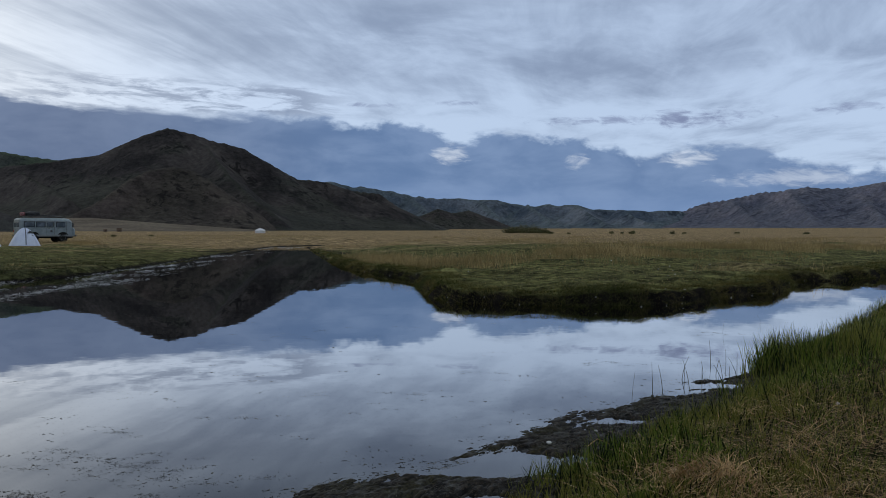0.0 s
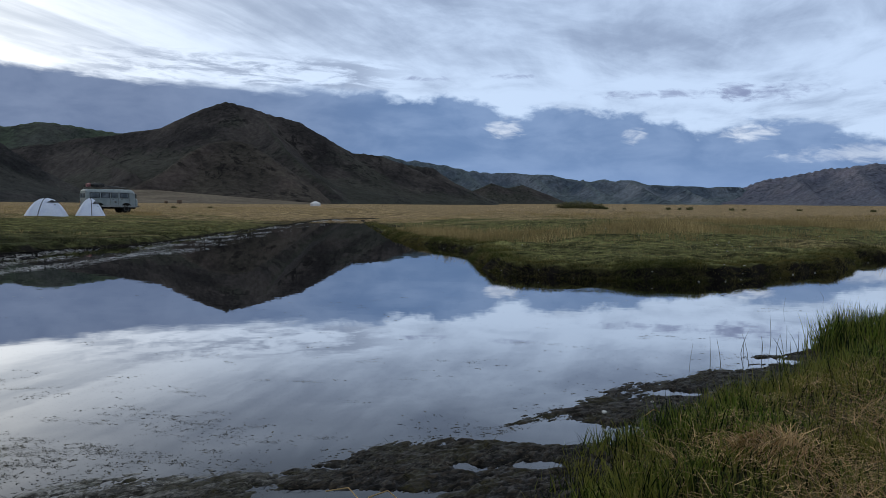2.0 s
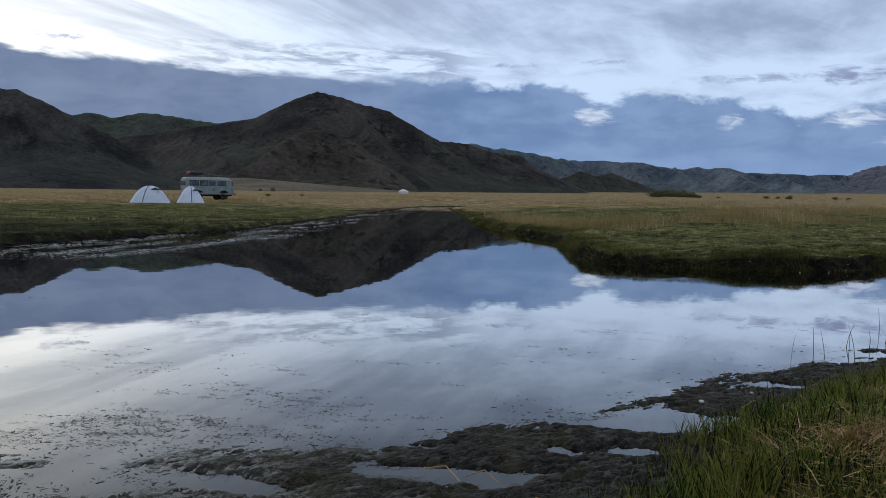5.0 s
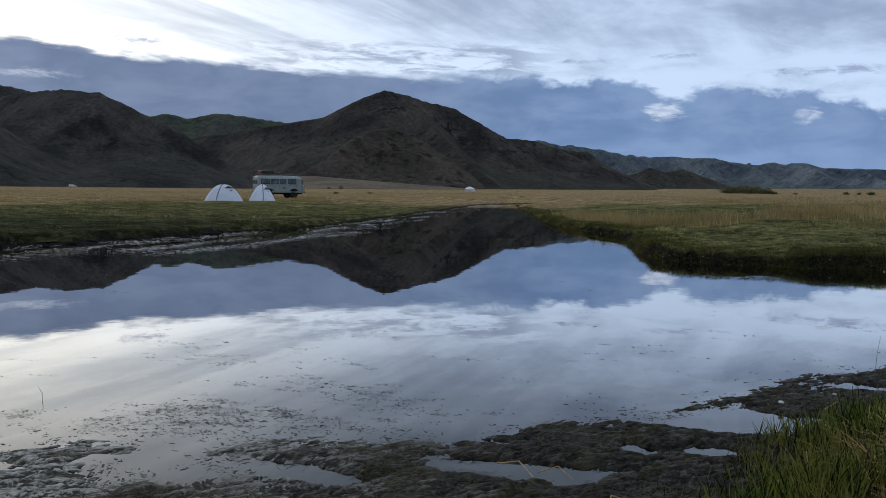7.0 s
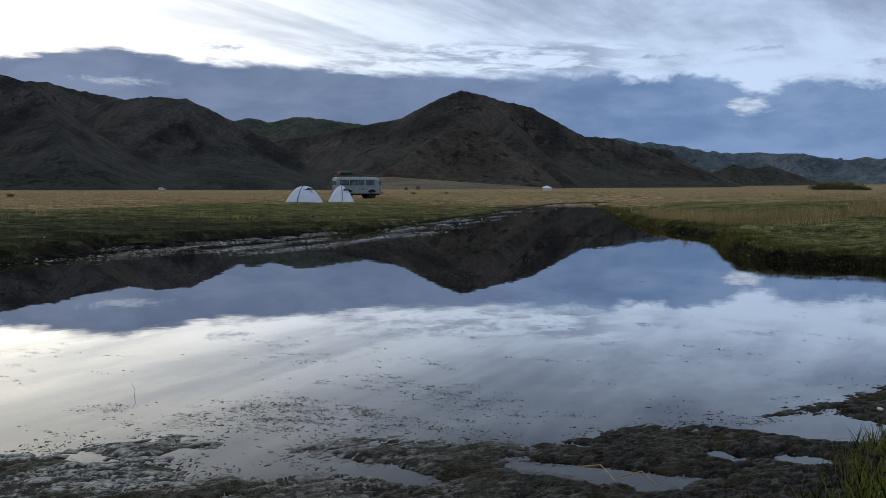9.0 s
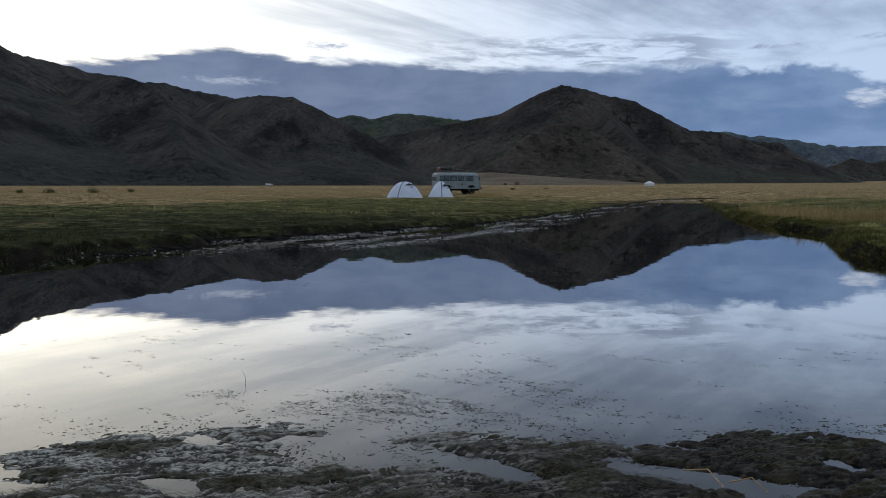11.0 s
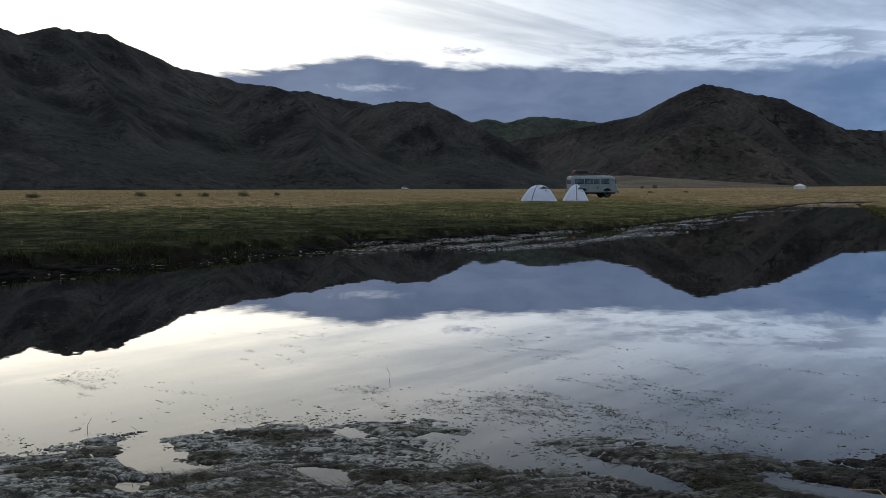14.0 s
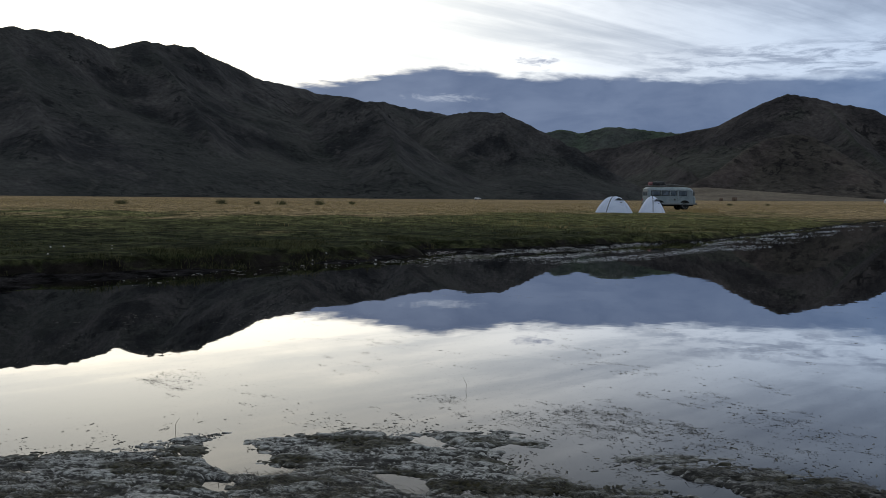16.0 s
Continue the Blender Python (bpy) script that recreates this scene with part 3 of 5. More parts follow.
POOLS = [(-3.2, 1.83, 0.17, 0.07), (-3.02, 1.62, 0.10, 0.05), (-3.41, 1.93, 0.10, 0.06), (-2.79, 2.64, 0.08, 0.06), (-1.57, 2.97, 0.20, 0.07), (-1.4, 2.95, 0.10, 0.05),
         (-0.57, 3.25, 0.26, 0.09), (0.52, 4.38, 0.22, 0.13), (0.30, 4.24, 0.24, 0.13), (0.05, 4.25, 0.14, 0.09), (-0.85, 3.17, 0.09, 0.04), (0.2, 3.76, 0.10, 0.06), (-2.15, 2.87, 0.30, 0.09), (-2.51, 2.2, 0.12, 0.06),
         (-0.17, 3.68, 0.09, 0.04), (1.2, 5.35, 0.12, 0.08), (1.75, 6.35, 0.25, 0.10), (2.2, 6.6, 0.2, 0.08)]


def folds_of(x, y):
    """Lumps, and crumpled folds from 0 in the creases to 1 on the crests, drawn out along the shore."""
    wx, wy = x + 0.16 * (fbm(x * 4, y * 4, 31, 5, 0.6) - 0.5), y + 0.16 * (fbm(x * 4, y * 4, 35, 5, 0.6) - 0.5)
    su, sv = 0.74 * wx + 0.67 * wy, 0.74 * wy - 0.67 * wx
    lumps = 0.6 * fbm(su * 1.6, sv * 3.4, 21, 5) + 0.4 * fbm(su * 5.5, sv * 12.0, 26, 5, 0.6) - 0.5
    folds = np.abs(fbm(su * 3.6 + 1.5 * lumps, sv * 15 + 2.5 * lumps, 24, 4, 0.6) - 0.5) * 2
    creases = np.abs(fbm(su * 8.5 + 0.8 * folds, sv * 38 + folds, 28, 3, 0.6) - 0.5) * 2
    return lumps, 0.4 * smooth(folds, 0.0, 0.22) + 0.6 * smooth(creases, 0.0, 0.24)


def near_mud(x, y):
    d, g = inside(x, y, NEAR_LAND), inside(x, y, NEAR_GRASS)
    lumps, crest_of = folds_of(x, y)
    z = 0.016 * np.clip(d / 0.32, 0, 1) + 0.14 * np.minimum(d, 0) + 0.060 * lumps + 0.022 * (crest_of - 0.55) + 0.03 * smooth(np.hypot(x, y), 2.6, 1.4)
    px_, py_ = x + 0.22 * (fbm(x * 5, y * 5, 51, 4) - 0.5), y + 0.16 * (fbm(x * 5, y * 5, 55, 4) - 0.5)
    for px, py, a, b in POOLS:
        e = ((px_ - px) / a) ** 2 + ((py_ - py) / b) ** 2
        z = z - 0.075 * np.exp(-e * 0.8)
    return z, (d > -0.6) & (g < 0.3) & (z > -0.03)


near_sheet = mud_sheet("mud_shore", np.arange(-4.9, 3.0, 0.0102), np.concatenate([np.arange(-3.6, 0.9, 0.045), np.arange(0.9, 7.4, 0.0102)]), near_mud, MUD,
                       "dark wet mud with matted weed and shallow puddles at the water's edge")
spots = np.empty(len(near_sheet.data.vertices) * 3, np.float32)
near_sheet.data.vertices.foreach_get("co", spots)
fold_value = near_sheet.data.attributes.new("fold", "FLOAT", "POINT")
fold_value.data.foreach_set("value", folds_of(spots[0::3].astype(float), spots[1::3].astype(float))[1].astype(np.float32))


def left_mud(x, y):
    d = left_depth(x, y)
    w = mud_width(y)
    lumps = fbm(x * 2.2, y * 0.9, 41, 5) - 0.5
    z = np.interp(y, [8, 11, 40], [-0.005, -0.030, -0.034]) + 0.07 * np.clip((d - 0.7) / 2.0, -1, 1.0) + 0.15 * lumps + 0.05 * (0.2 - np.abs(fbm(x * 6, y * 5, 44, 3) - 0.5))
    return z, (d > -1.6) & (d < w + 0.5) & (z > -0.09)


far_sheet = mud_sheet("mud_bank", np.arange(-15.5, -7.5, 0.045), np.arange(-2.0, 50.0, 0.06), left_mud, SILT, "glistening wet silt flat below the far grassy bank")


# ---- mountains ----
EYE_Z = 1.2


def crest(points, wave=0.0, seed=0):
    """A ridge line from (bearing to the left of +y, height angle, distance) rows, in metres, split finely."""
    out = []
    for (a0, e0, d0), (a1, e1, d1) in zip(points, points[1:]):
        for k in range(6):
            t = k / 6
            a, e, d = a0 + (a1 - a0) * t, e0 + (e1 - e0) * t, d0 + (d1 - d0) * t
            out.append((a, e, d))
    out.append(points[-1])
    a, e, d = np.array(out).T
    e = e + wave * (fbm(a * 0.9 + seed, a * 0, seed + 60, 4) - 0.5)
    x, y = -d * np.sin(np.radians(a)), d * np.cos(np.radians(a))
    return np.stack([x, y, EYE_Z + d * np.tan(np.radians(e))], -1)


def slopes(name, lines, step, spread, mat, label, power=1.35, gully=0.10, rough=0.05, margin=0.0, scale=140.0, seed=0):
    """A range: the highest of the flanks that fall from its ridge lines, cut by gullies, sunk into the plain at its foot."""
    pts = np.concatenate(lines)
    reach = (pts[:, 2].max()) * spread * 0.9 + margin
    x0, y0 = pts[:, 0].min() - reach, pts[:, 1].min() - reach
    x1, y1 = pts[:, 0].max() + reach, pts[:, 1].max() + reach
    x, y = np.meshgrid(np.arange(x0, x1, step), np.arange(y0, y1, step))
    low = ground_far(np.hypot(x, y))
    wx = x + 0.35 * scale * (fbm(x / scale, y / scale, seed + 71, 4) - 0.5)
    wy = y + 0.35 * scale * (fbm(x / scale, y / scale, seed + 75, 4) - 0.5)
    best = np.full(x.shape, -5.0)
    run = 0.0
    soft = 0.035 * pts[:, 2].max()
    for line in lines:
        one = np.full(x.shape, -5.0)
        for p, q in zip(line, line[1:]):
            ex, ey = q[0] - p[0], q[1] - p[1]
            length = math.hypot(ex, ey) + 1e-6
            near = (np.abs(x - p[0]) < reach + length) & (np.abs(y - p[1]) < reach + length)
            # the crest itself keeps its line: the warp grows down the slope
            t = np.clip(((x[near] - p[0]) * ex + (y[near] - p[1]) * ey) / length ** 2, 0, 1)
            d0 = np.hypot(x[near] - p[0] - t * ex, y[near] - p[1] - t * ey)
            blend = np.clip(d0 / (0.5 * scale), 0, 1)
            ux, uy = x[near] + (wx[near] - x[near]) * blend, y[near] + (wy[near] - y[near]) * blend
            t = np.clip(((ux - p[0]) * ex + (uy - p[1]) * ey) / length ** 2, 0, 1)
            d = np.hypot(ux - p[0] - t * ex, uy - p[1] - t * ey)
            top = p[2] + t * (q[2] - p[2]) - low[near]
            u = np.clip(d / (np.maximum(top, 1) * spread), 0, 1)
            s = run + t * length
            cut = np.abs(fbm(s / (0.42 * scale) + 0.6 * fbm(ux / scale, uy / scale, seed + 5, 3), d / (2.6 * scale), seed + 81, 5, 0.55) - 0.5) * 2
            h = top * ((1 - u) ** power - gully * (1 - cut) ** 2 * np.sin(np.pi * np.clip(u * 1.15, 0, 1)) * 1.4)
            one[near] = np.maximum(one[near], h)
            run += length
        gap = np.clip(0.5 + 0.5 * (one - best) / soft, 0, 1)
        best = np.where(np.minimum(one, best) > 0, best + (one - best) * gap + soft * gap * (1 - gap) * 0.5, np.maximum(one, best))
    bumps = rough * pts[:, 2].max() * (fbm(x / (0.3 * scale), y / (0.3 * scale), seed + 91, 6, 0.55) - 0.5)
    best = best + bumps * np.clip(best / (0.35 * pts[:, 2].max()), 0, 1) * 0.6
    z = low + best - 0.8
    keep = best > -3.0
    v, f = compact(np.stack([x, y, z], -1).reshape(-1, 3), grid_faces(*x.shape, keep))
    return tagged(mesh_of(name, v, f, mat), label, "mountain", kind="structure")


def ground_far(r):
    return 0.25 + np.interp(r, [12, 64, 76, 470, 900, 2000, 5000], [0, 0.34, 0.46, 2.3, 4.5, 13, 52])


west_ridge = crest([(112, 8.78, 620), (96, 10.27, 660), (84, 10.85, 700), (71.3, 10.62, 760), (67.8, 10.86, 790), (64.8, 9.90, 830), (62.8, 10.54, 840), (59.6, 10.18, 880),
                    (55.7, 8.57, 960), (52.6, 7.85, 1020), (50.0, 7.44, 1060), (46.5, 6.98, 1100), (44.0, 6.52, 1130), (42.0, 6.11, 1150)], 0.25, 1)
west_knob = crest([(54.5, 7.56, 990), (51.2, 7.15, 900), (48.9, 7.44, 830), (47.3, 6.88, 800), (46.2, 5.33, 740), (45.8, 3.13, 640)], 0.12, 2)
west_bump = crest([(43.6, 5.82, 960), (41.8, 6.31, 900), (40.3, 6.55, 860), (38.2, 6.44, 840), (36.5, 5.63, 840), (34.8, 4.73, 830), (32.8, 3.87, 820), (30.4, 2.31, 810), (28.0, 0.94, 800)], 0.15, 3)
west_spur = crest([(62.8, 10.39, 840), (60.5, 7.69, 740), (58.8, 4.68, 640)], 0.1, 4)
west_spur_b = crest([(71.3, 10.42, 760), (70.0, 7.22, 650), (69.0, 4.21, 560)], 0.1, 5)
slopes("mountain_west", [west_ridge, west_knob, west_bump, west_spur, west_spur_b], 4.0, 2.0, ROCK_NEAR,
       "dark steep scree mountainside above the meadow", 1.25, 0.13, 0.08, 0, 120.0, 11)

peak_ridge = crest([(33.5, 3.27, 2250), (28.6, 4.35, 2150), (25.6, 4.85, 2080), (23.4, 5.32, 2040), (21.3, 6.43, 2010), (20.0, 7.02, 2000), (19.1, 7.25, 2000), (17.4, 6.99, 2000), (15.9, 6.40, 2000),
                    (14.2, 6.08, 2000), (12.2, 5.02, 2000), (10.3, 3.96, 2010), (8.6, 3.90, 2020), (7.0, 3.34, 2020), (5.9, 2.89, 2020), (3.85, 2.09, 2030), (1.8, 1.28, 2040), (0.0, 0.51, 2050)], 0.12, 6)
peak_front = crest([(24.7, 1.53, 1500), (23.9, 2.02, 1520), (22.4, 3.02, 1560), (21.6, 3.71, 1600), (20.4, 4.41, 1640), (18.8, 4.70, 1660), (17.5, 4.49, 1660), (16.5, 3.89, 1640), (14.7, 2.28, 1600), (12.6, 0.87, 1560)], 0.12, 7)
peak_spur = crest([(16.6, 6.19, 1950), (15.0, 4.08, 1760), (13.4, 2.57, 1650), (11.5, 1.16, 1560)], 0.1, 8)
peak_left = crest([(28.6, 4.25, 2150), (26.5, 3.24, 1900), (25.2, 2.43, 1700)], 0.1, 9)
slopes("mountain_front", [peak_front], 6.0, 1.7, ROCK_RED, "rounded reddish-brown foothill below the peak", 1.15, 0.09, 0.05, 0, 150.0, 24)
slopes("mountain_peak", [peak_ridge, peak_spur, peak_left], 6.5, 1.9, ROCK_PEAK,
       "brown pointed mountain with bare slopes and faint green turf", 1.25, 0.13, 0.06, 0, 200.0, 22)

fan_line = crest([(33.0, 0.77, 1250), (28.0, 1.09, 1250), (24.0, 1.17, 1250), (20.0, 0.80, 1250), (16.0, 0.44, 1240)], 0.0, 10)
slopes("gravel_fan", [fan_line], 9.0, 14.0, FAN, "pale gravel fan at the mountain's foot", 1.2, 0.0, 0.0, 120, 150.0, 26)

green_ridge = crest([(40.0, 4.10, 2700), (36.5, 4.68, 2650), (35.1, 4.98, 2600), (33.8, 5.25, 2600), (32.5, 4.92, 2600), (31.6, 5.21, 2600), (30.4, 5.38, 2580), (28.6, 5.19, 2560), (25.6, 4.83, 2560), (22.0, 4.01, 2560)], 0.08, 12)
slopes("mountain_saddle", [green_ridge], 12.0, 2.2, HILL_GREEN, "rounded grassy hills behind the saddle", 1.2, 0.08, 0.03, 0, 260.0, 33)

spur_east = crest([(8.0, 3.15, 2500), (6.2, 3.19, 2450), (4.7, 3.05, 2420), (3.3, 2.12, 2400), (2.3, 1.42, 2380), (0.9, 0.61, 2350)], 0.1, 13)
hump_east = crest([(2.4, 1.12, 2750), (0.4, 2.01, 2750), (-0.8, 1.61, 2750), (-1.9, 1.90, 2800), (-3.0, 1.40, 2800), (-4.6, 0.79, 2800)], 0.1, 14)
slopes("foothill", [spur_east], 9.0, 1.9, ROCK_PEAK, "dark brown spur running down to the plain", 1.2, 0.08, 0.04, 0, 150.0, 44)
slopes("foothill_low", [hump_east], 10.0, 2.0, ROCK_PEAK, "low brown foothills on the valley floor", 1.2, 0.10, 0.06, 0, 150.0, 47)

far_ridge = crest([(12.0, 3.57, 3700), (9.0, 3.70, 3700), (7.7, 3.80, 3700), (5.5, 3.49, 3720), (2.6, 2.90, 3750), (-0.2, 2.63, 3800), (-3.5, 2.64, 3800), (-6.3, 2.23, 3850), (-8.7, 2.32, 3850),
                   (-11.1, 2.01, 3900), (-13.8, 1.80, 3950), (-16.5, 1.69, 4000), (-20.0, 1.32, 4000)], 0.35, 15)
spurs = [crest([(a, e, 3750), (a - 1.3, e * 0.62, 3430), (a - 2.6, 0.75, 3150)], 0.2, 16 + k) for k, (a, e) in enumerate(((6.0, 3.5), (2.5, 2.9), (-2.5, 2.6), (-6.0, 2.3), (-9.5, 2.2), (-12.5, 2.0)))]
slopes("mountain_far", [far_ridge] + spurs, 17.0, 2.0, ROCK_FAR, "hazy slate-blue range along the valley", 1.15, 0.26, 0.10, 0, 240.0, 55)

east_ridge = crest([(-13.0, 0.95, 4100), (-16.5, 1.69, 4050), (-18.7, 2.40, 4000), (-21.9, 2.92, 3950), (-24.7, 3.24, 3900), (-27.0, 3.12, 3900), (-29.2, 3.49, 3850), (-36.0, 3.97, 3800), (-46.0, 3.35, 3700)], 0.2, 25)
spurs = [crest([(a, e, 3900), (a - 1.0, e * 0.6, 3600), (a - 1.6, 1.0, 3300)], 0.2, 26 + k) for k, (a, e) in enumerate(((-20.0, 2.6), (-23.5, 3.1), (-27.5, 3.2), (-31.0, 3.6)))]
slopes("mountain_east", [east_ridge] + spurs, 18.0, 2.4, ROCK_EAST, "hazy violet-brown mountains closing the valley", 1.2, 0.22, 0.09, 0, 260.0, 66)


# ---- grass ----
def blades(name, x, y, z, height, width, lean, mat, label, category="grass", seed=1, segments=2, heading=None, droop=0.5, spread=(0.3, 1.3), lift=1.0):
    """Many tapered, bent blades as one mesh."""
    rng = np.random.default_rng(seed)
    count = len(x)
    turn = rng.uniform(0, 2 * np.pi, count)
    way = rng.uniform(0, 2 * np.pi, count) if heading is None else heading
    lean = np.minimum(lean * rng.uniform(*spread, count), 0.995)
    width = np.broadcast_to(width, (count,))
    cx, cy, wx, wy = np.cos(turn), np.sin(turn), np.cos(way), np.sin(way)
    rings = []
    for k in range(segments + 1):
        t = k / segments
        out = height * lean * t ** (1 + droop)
        up = lift * height * t * np.sqrt(np.maximum(0.06, 1 - (lean * t) ** 2))
        half = width * (1 - t) ** 0.7 * 0.5
        mid = np.stack([x + wx * out, y + wy * out, z + up], -1)
        side = np.stack([cx * half, cy * half, 0 * half], -1)
        rings += [mid - side, mid + side] if k < segments else [mid]
    v = np.stack(rings, 1)
    per = v.shape[1]
    tri = []
    for k in range(segments - 1):
        a = 2 * k
        tri += [(a, a + 1, a + 3), (a, a + 3, a + 2)]
    a = 2 * (segments - 1)
    tri.append((a, a + 1, a + 2))
    faces = (np.array(tri)[None] + (np.arange(count) * per)[:, None, None]).reshape(-1, 3)
    return tagged(mesh_of(name, v.reshape(-1, 3), faces, mat), label, category, kind="stuff")


def scatter(count, x0, x1, y0, y1, seed, fade=None):
    """Random places in a stretch of the plan; with fade, thinner with distance from the near shore."""
    rng = np.random.default_rng(seed)
    x, y = rng.uniform(x0, x1, count), rng.uniform(y0, y1, count)
    if fade:
        keep = rng.random(count) < np.clip((fade / np.hypot(x, y)) ** 1.6, 0, 1)
        x, y = x[keep], y[keep]
    return x, y, rng


def polar(count, a0, a1, r0, r1, seed, power=1.0):
    """Random places in a sector round the viewpoint, denser near it."""
    rng = np.random.default_rng(seed)
    a = np.radians(rng.uniform(a0, a1, count))
    r = r0 * (r1 / r0) ** (rng.random(count) ** power)
    return -r * np.sin(a), r * np.cos(a), rng


# sedge on the near bank, in dense little clumps with dark gaps between
x, y, rng = scatter(900000, -0.4, 9.0, 1.2, 16.0, 3, fade=3.4)
g = inside(x, y, NEAR_GRASS) + 0.5 * wobble(x, y)
tuft = fbm(x * 2.2, y * 2.2, 12, 4)
clump = fbm(x * 8.0, y * 8.0, 22, 3)
rim = smooth(g, -0.06, 0.06) * (1 - 0.88 * smooth(g, 0.9, 1.7))
keep = (g > -0.08) & (rng.random(len(x)) < np.clip(rim * (0.10 + 1.1 * tuft) * (0.18 + 0.82 * smooth(clump, 0.42, 0.62)), 0, 1))
x, y, g, tuft, clump = x[keep], y[keep], g[keep], tuft[keep], clump[keep]
h = (0.04 + 0.27 * tuft * (0.25 + clump) * rng.uniform(0.5, 1.15, len(x))) * (1.0 - 0.45 * smooth(g, 0.5, 1.3))
blades("sedge_grass", x, y, ground_height(x, y) - 0.01, h, 0.0074 * rng.uniform(0.5, 1.4, len(x)), 0.42, GREEN,
       "upright fresh green sedge along the muddy edge", seed=4, segments=3)
# a taller stand of sedge where the bank bends
rng = np.random.default_rng(62)
x, y = 3.15 + rng.normal(0, 0.30, 3600), 7.55 + rng.normal(0, 0.55, 3600)
g = inside(x, y, NEAR_GRASS)
keep = (g > -0.10) & (fbm(x * 8.0, y * 8.0, 22, 3) > 0.40)
x, y = x[keep], y[keep]
blades("sedge_grass", x, y, np.maximum(ground_height(x, y), 0.0) - 0.01, rng.uniform(0.16, 0.40, len(x)), 0.009, 0.35, GREEN,
       "tall green sedge where the bank bends", seed=63, segments=3)
# matted straw behind it: fine litter, then longer loose straws in all directions
x, y, rng = scatter(330000, 0.0, 9.0, -1.0, 14.0, 5, fade=3.6)
g = inside(x, y, NEAR_GRASS) + 0.4 * wobble(x, y)
mat_patch = fbm(x * 1.3, y * 1.3, 14, 4)
keep = (g > 0.3) & (rng.random(len(x)) < (0.50 + 0.50 * smooth(mat_patch, 0.38, 0.54)) * smooth(g, 0.35, 0.9) * (1 - 0.75 * smooth(y, 3.6, 6.0)))
x, y = x[keep], y[keep]
blades("straw_mat", x, y, ground_height(x, y) + rng.uniform(0.0, 0.05, len(x)), rng.uniform(0.04, 0.15, len(x)), 0.0036, 0.96, STRAW,
       "flattened dry straw-coloured grass lying in mats", seed=6, segments=2, droop=0.1, spread=(0.9, 1.04), lift=0.22,
       heading=9.0 * fbm(x * 2.0, y * 2.0, 15, 3) + rng.normal(0, 0.9, len(x)))
x, y, rng = scatter(120000, 0.1, 8.0, -1.0, 12.0, 45, fade=3.6)
g = inside(x, y, NEAR_GRASS) + 0.4 * wobble(x, y)
mat_patch = fbm(x * 1.6, y * 1.6, 46, 4)
keep = (g > 0.25) & (rng.random(len(x)) < (0.12 + 0.88 * smooth(mat_patch, 0.42, 0.56)) * smooth(g, 0.3, 0.8) * (1 - 0.8 * smooth(y, 3.6, 6.0)))
x, y = x[keep], y[keep]
blades("straw_mat", x, y, ground_height(x, y) + rng.uniform(0.01, 0.09, len(x)), rng.uniform(0.08, 0.26, len(x)), 0.0038, 0.95, STRAW,
       "long loose golden straws lying crosswise on the bank", seed=47, segments=3, droop=0.15, spread=(0.88, 1.04), lift=0.28)
x, y, rng = scatter(560000, 0.1, 12.0, -1.5, 22.0, 7, fade=3.3)
g = inside(x, y, NEAR_GRASS)
clump = fbm(x * 3.1, y * 3.1, 13, 4)
keep = (g > 0.35) & (rng.random(len(x)) < 0.34 + 0.66 * smooth(clump, 0.42, 0.58))
x, y, clump = x[keep], y[keep], clump[keep]
blades("bank_turf", x, y, ground_height(x, y) - 0.01, 0.02 + 0.18 * clump * rng.uniform(0.4, 1.1, len(x)), 0.0050, 0.7, GREEN, "short green turf on the near bank", seed=8)
x, y, rng = scatter(16000, -4.5, 9.0, -8.0, -1.0, 67)
keep = inside(x, y, NEAR_GRASS) > 0.05
x, y = x[keep], y[keep]
blades("bank_turf", x, y, ground_height(x, y) - 0.01, rng.uniform(0.05, 0.18, len(x)), 0.014, 0.7, GREEN, "short green turf on the near bank", seed=68)
# the torn tussock of straw: a ring of straws round a dark hollow
rng = np.random.default_rng(9)
a, r = rng.uniform(0, 2 * np.pi, 420), 0.06 + 0.17 * rng.random(420) ** 0.8
x, y = 0.98 + r * np.cos(a), 2.95 + 0.8 * r * np.sin(a)
blades("straw_tussock", x, y, ground_height(x, y) + 0.02 + 0.06 * np.exp(-((r - 0.09) / 0.05) ** 2), rng.uniform(0.06, 0.20, 420), 0.0050, 0.93, STRAW,
       "torn straw tussock lying on the bank", seed=10, segments=3, heading=a + 1.4 + rng.normal(0, 0.9, 420), spread=(0.8, 1.05), lift=0.5)
# strands of weed over the mud
x, y, rng = scatter(300000, -4.4, 2.8, 0.9, 7.2, 29, fade=3.2)
level, on = near_mud(x, y)
weedy = fbm(x * 2.1, y * 2.1, 30, 4) + 0.05 * smooth(x, -2.6, -0.8)
keep = on & (level > 0.004) & (inside(x, y, NEAR_GRASS) < 0.1) & (rng.random(len(x)) < 0.06 + 0.94 * smooth(weedy, 0.50, 0.62))
x, y, level = x[keep], y[keep], level[keep]
blades("weed_strand", x, y, level + rng.uniform(0.0, 0.010, len(x)), rng.uniform(0.02, 0.08, len(x)), 0.0030, 0.98, WEED, "matted strands of olive and brown weed on mud", "water weed", seed=30,
       heading=rng.normal(0.6, 0.6, len(x)) + np.pi * rng.integers(0, 2, len(x)), droop=0.0, spread=(0.97, 1.02), lift=0.30)

# point of land across the water: tall edge, grazed top, golden band behind
x, y, rng = polar(620000, -42, 14, 12.2, 70, 11, 0.8)
d = point_depth(x, y)
keep = (d > -0.02) & (d < 1.6) & (rng.random(len(x)) < (1 - 0.80 * smooth(d, 0.55, 1.3)))
x, y, d = x[keep], y[keep], d[keep]
tuft = fbm(x * 1.5, y * 1.5, 16, 4)
